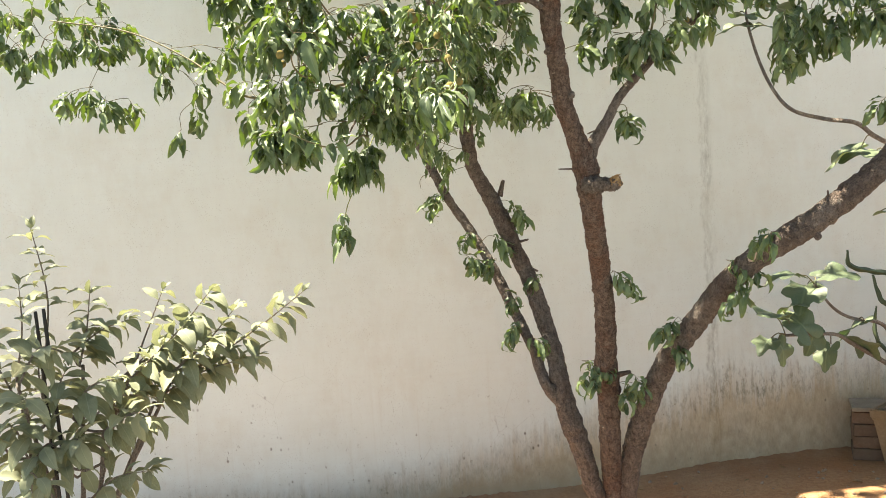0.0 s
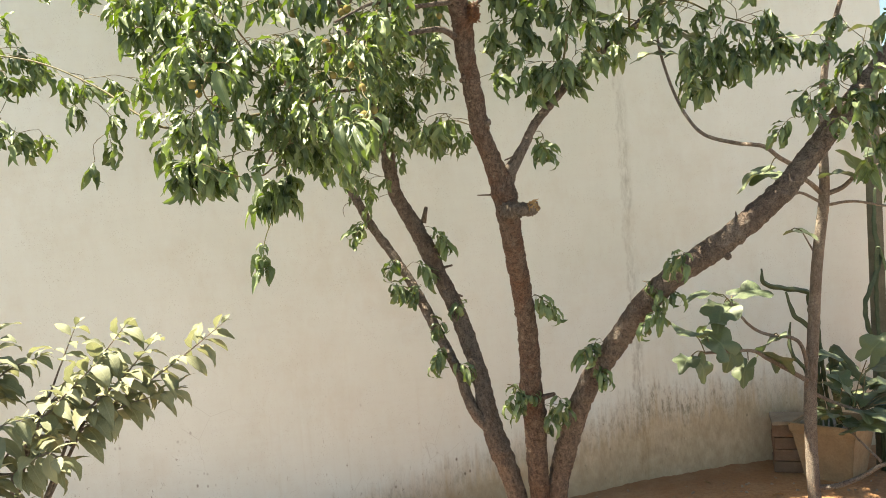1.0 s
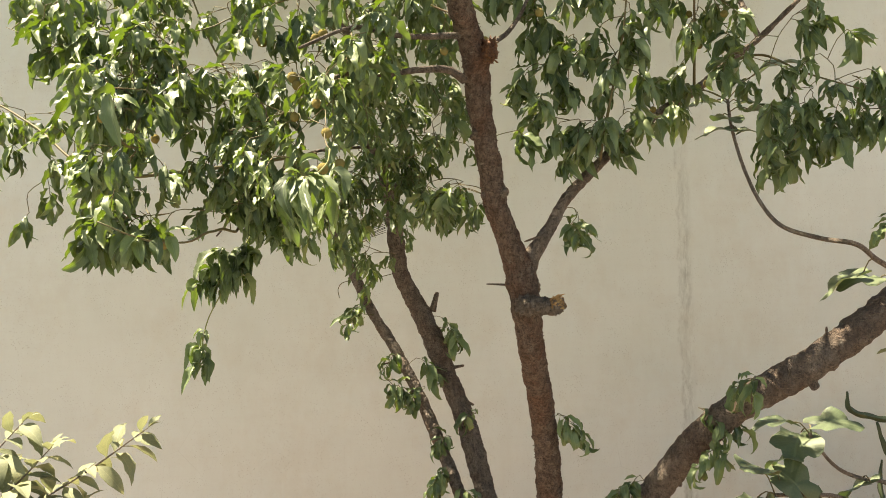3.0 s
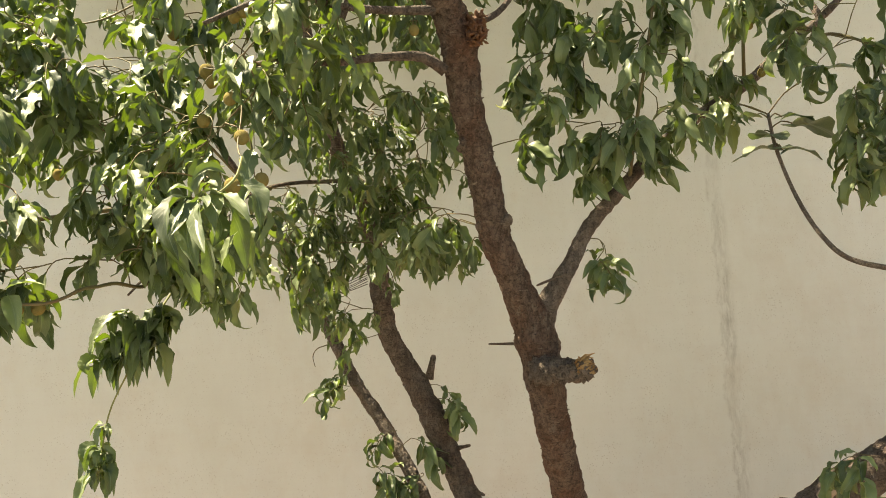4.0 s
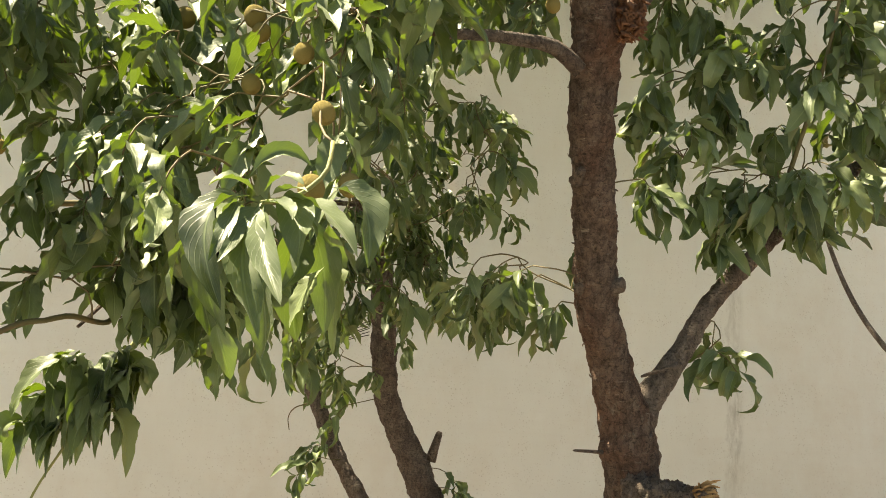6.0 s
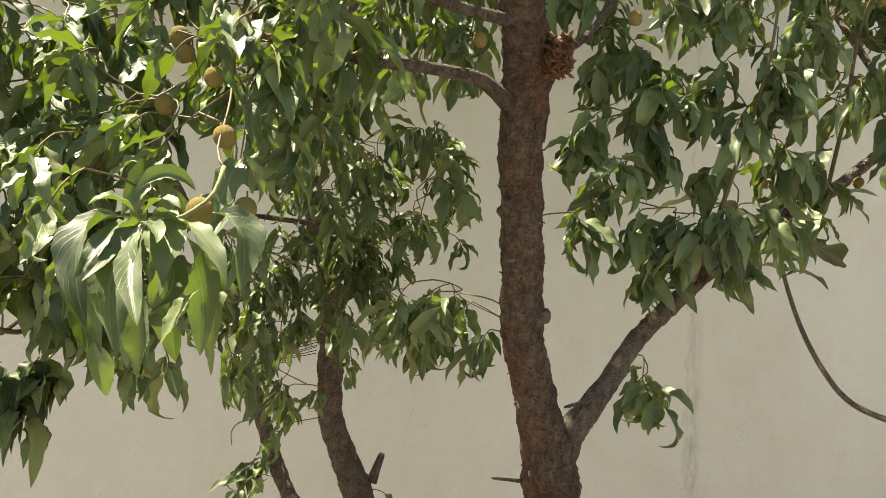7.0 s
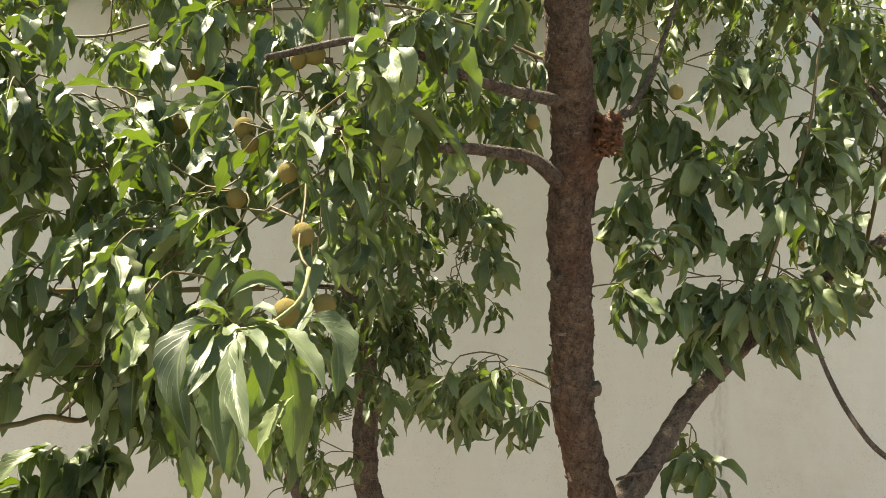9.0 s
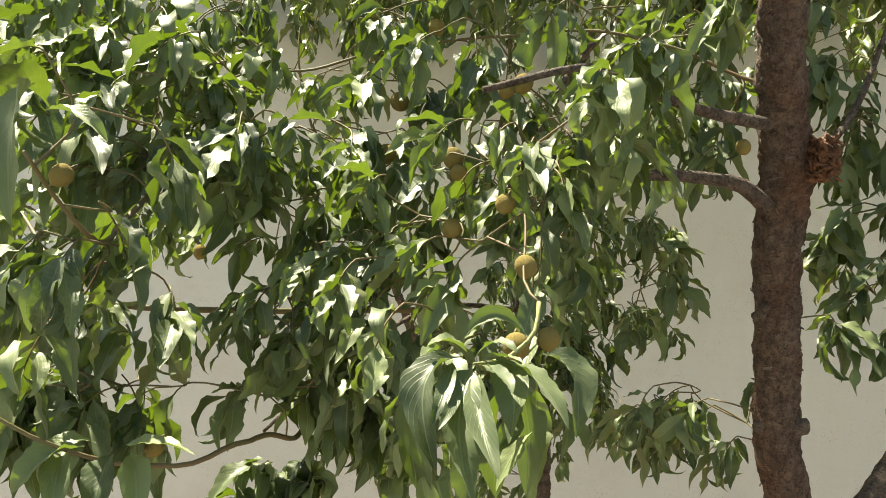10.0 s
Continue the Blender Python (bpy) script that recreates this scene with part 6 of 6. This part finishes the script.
def build_cactus():
    z = rise_of_ground(3.14, 5.1)
    post = thing("cement_post", (3.15, 5.11, z), "weathered grey-green square cement post standing before the wall's end", "post")
    v, f = box_data(0.068, 0.068, 2.5, 0.008, Matrix())
    part("shaft", mesh_of("shaft", v, f, M_POST, False), post, m=pose(3.17, 5.11, z + 1.2, 0, 1.6, 20))
    climber = thing("climbing_cactus", (3.11, 5.03, z), "dark green three-ribbed cactus stems climbing the cement post", "cactus")
    for i, (pts, r) in enumerate((
            ([(3.10, 5.04, 0.0), (3.11, 5.03, 0.5), (3.09, 5.02, 0.84), (3.03, 5.0, 0.99), (3.02, 5.0, 1.13), (3.06, 5.0, 1.23), (3.14, 5.02, 1.40), (3.13, 5.04, 1.61), (3.15, 5.04, 1.85)], 0.017),
            ([(3.18, 5.03, 0.0), (3.19, 5.03, 0.5), (3.22, 5.04, 0.96), (3.22, 5.04, 1.18), (3.24, 5.04, 1.39), (3.27, 5.04, 1.60), (3.25, 5.04, 1.85)], 0.017),
            ([(3.10, 5.0, 0.02), (3.12, 5.02, 0.6), (3.11, 5.03, 1.1), (3.12, 5.0, 1.47), (3.16, 4.98, 1.33)], 0.015))):
        part("stem", mesh_of("stem", *ribbed_data(pts, [r] * (len(pts) - 1) + [r * 0.5], i * 1.1), M_CACTUS), climber)
    pc = thing("potted_cactus", (2.60, 4.98, 0.36), "sprawling strap-stemmed cactus growing from the planter", "cactus")
    for i, (pts, r) in enumerate((
            ([(2.70, 5.02, 0.36), (2.62, 4.90, 0.91), (2.56, 4.80, 1.20), (2.53, 4.77, 1.27), (2.40, 4.77, 1.30), (2.28, 4.77, 1.34), (2.265, 4.77, 1.43)], 0.017),
            ([(2.72, 5.0, 0.36), (2.60, 4.88, 0.95), (2.52, 4.78, 1.07), (2.44, 4.77, 1.14), (2.40, 4.77, 1.28)], 0.024),
            ([(2.68, 5.0, 0.36), (2.55, 4.85, 0.75), (2.43, 4.77, 0.89), (2.41, 4.77, 0.98), (2.42, 4.77, 1.10)], 0.019),
            ([(2.76, 5.0, 0.36), (2.66, 4.90, 0.91), (2.65, 4.87, 1.12)], 0.018),
            ([(2.80, 5.0, 0.36), (2.68, 4.80, 0.88), (2.74, 4.72, 0.80), (2.82, 4.70, 0.70)], 0.036))):
        part("stem", mesh_of("stem", *ribbed_data(pts, [r * 0.6] + [r] * (len(pts) - 2) + [r * 0.4], i * 0.7), M_CACTUS), pc)


build_planter()
build_bricks()
build_cactus()


# ---- beyond the wall's end, and litter on the soil ----
def build_beyond():
    rng = random.Random(12)
    v, f = box_data(0.225, 0.105, 0.075, 0.006, Matrix())
    me = mesh_of("brick", v, f, M_REDBRICK, False)
    stack = thing("brick_stack", (5.3, 8.2, 0.0), "long low stack of sunlit red bricks beyond the wall", "brick stack")
    for row in range(14):
        for k in range(9):
            if row > 9 and k < 2:
                continue
            m = pose(4.75 + k * 0.235 + (0.11 if row % 2 else 0), 8.2, rise_of_ground(5, 8.2) + 0.038 + row * 0.0765, rng.uniform(-1, 1), 0, rng.uniform(-3, 3))
            part("brick", me, stack, m=m)
    bush = thing("hedge_bush", (6.2, 11.5, 0.0), "sunlit green bush far beyond the wall", "bush")
    part("stem", tube("stem", [(6.2, 11.5, -0.05), (6.25, 11.5, 0.8), (6.2, 11.45, 1.9)], [0.06, 0.045, 0.02], M_FIGBARK, 8, 0.1), bush)
    lv = []
    for _ in range(150):
        p = (6.2 + rng.gauss(0, 0.75), 11.5 + rng.gauss(0, 0.6), 1.9 + rng.gauss(0, 0.75))
        lv += spray(rng, p, (rng.uniform(-1, 1), rng.uniform(-1, 1), 0.3), 0.25, 9, 0.17, SHRUB_KINDS, 0.3)[1]
    part("crown", crown_mesh("crown", lv, SHRUB_KINDS, M_SHRUB), bush, kind="stuff")


build_beyond()


def build_litter():
    rng = random.Random(40)
    dry = leaf_set(3, 15, 0.3, (-0.6, 0.8), (0.4, 0.9), (0.2, 0.4), 7)
    meshes = [mesh_of("fallen_leaf", v, f, M_DRY, True, uv) for v, f, uv in dry]
    for i in range(26):
        x, y = rng.uniform(1.0, 3.2), rng.uniform(4.2, 5.25)
        ob = new("fallen_leaf", meshes[i % 3])
        ob.matrix_world = leaf_pose((x, y, rise_of_ground(x, y) + 0.008), (rng.uniform(-1, 1), rng.uniform(-1, 1), 0), (rng.uniform(-0.2, 0.2), 0, 1), rng.uniform(0.05, 0.09))
        tagged(ob, "dry curled brown leaf fallen on the red soil", "fallen leaf", "fallen leaves")
    stones = []
    for _ in range(160):
        x, y = rng.uniform(0.8, 3.4), rng.uniform(4.0, 5.3)
        bm = bmesh.new()
        bmesh.ops.create_icosphere(bm, subdivisions=1, radius=rng.uniform(0.004, 0.014))
        bm.transform(pose(x, y, rise_of_ground(x, y) + 0.001, rng.uniform(0, 360), rng.uniform(0, 360), 0) @ Matrix.Diagonal((1.3, 1, 0.7, 1)))
        bm.verts.index_update()
        stones.append(([q.co.copy() for q in bm.verts], [tuple(w.index for w in q.verts) for q in bm.faces]))
        bm.free()
    tagged(new("pebbles", joined("pebbles", stones, M_STONE)), "small pebbles and clods scattered on the soil", "pebbles", kind="stuff")


build_litter()


def build_wires():
    rng = random.Random(3)
    tie = thing("tie_wire", (0.008, 3.980, 2.167), "thin dark wires tied between two stems of the peach tree", "wire")
    for k in range(6):
        lift = (k - 2.5) * 0.006
        pts = [Vector(p) + Vector((0, rng.uniform(-0.004, 0.004), lift + rng.uniform(-0.003, 0.003))) for p in ((-0.069, 4.020, 2.152), (0.008, 3.980, 2.167), (0.086, 3.930, 2.189))]
        part("strand", tube("strand", pts, [0.0011, 0.0011, 0.0011], M_STICK, 6, 0.02), tie)
    part("tendril", tube("tendril", [(-0.107, 4.020, 1.918), (-0.110, 4.000, 1.951), (-0.096, 4.000, 1.975), (-0.068, 4.030, 1.987)], [0.0012, 0.0014, 0.0016, 0.0018], M_TWIG, 6, 0.008), peach, "small dry curled tendril")


build_wires()
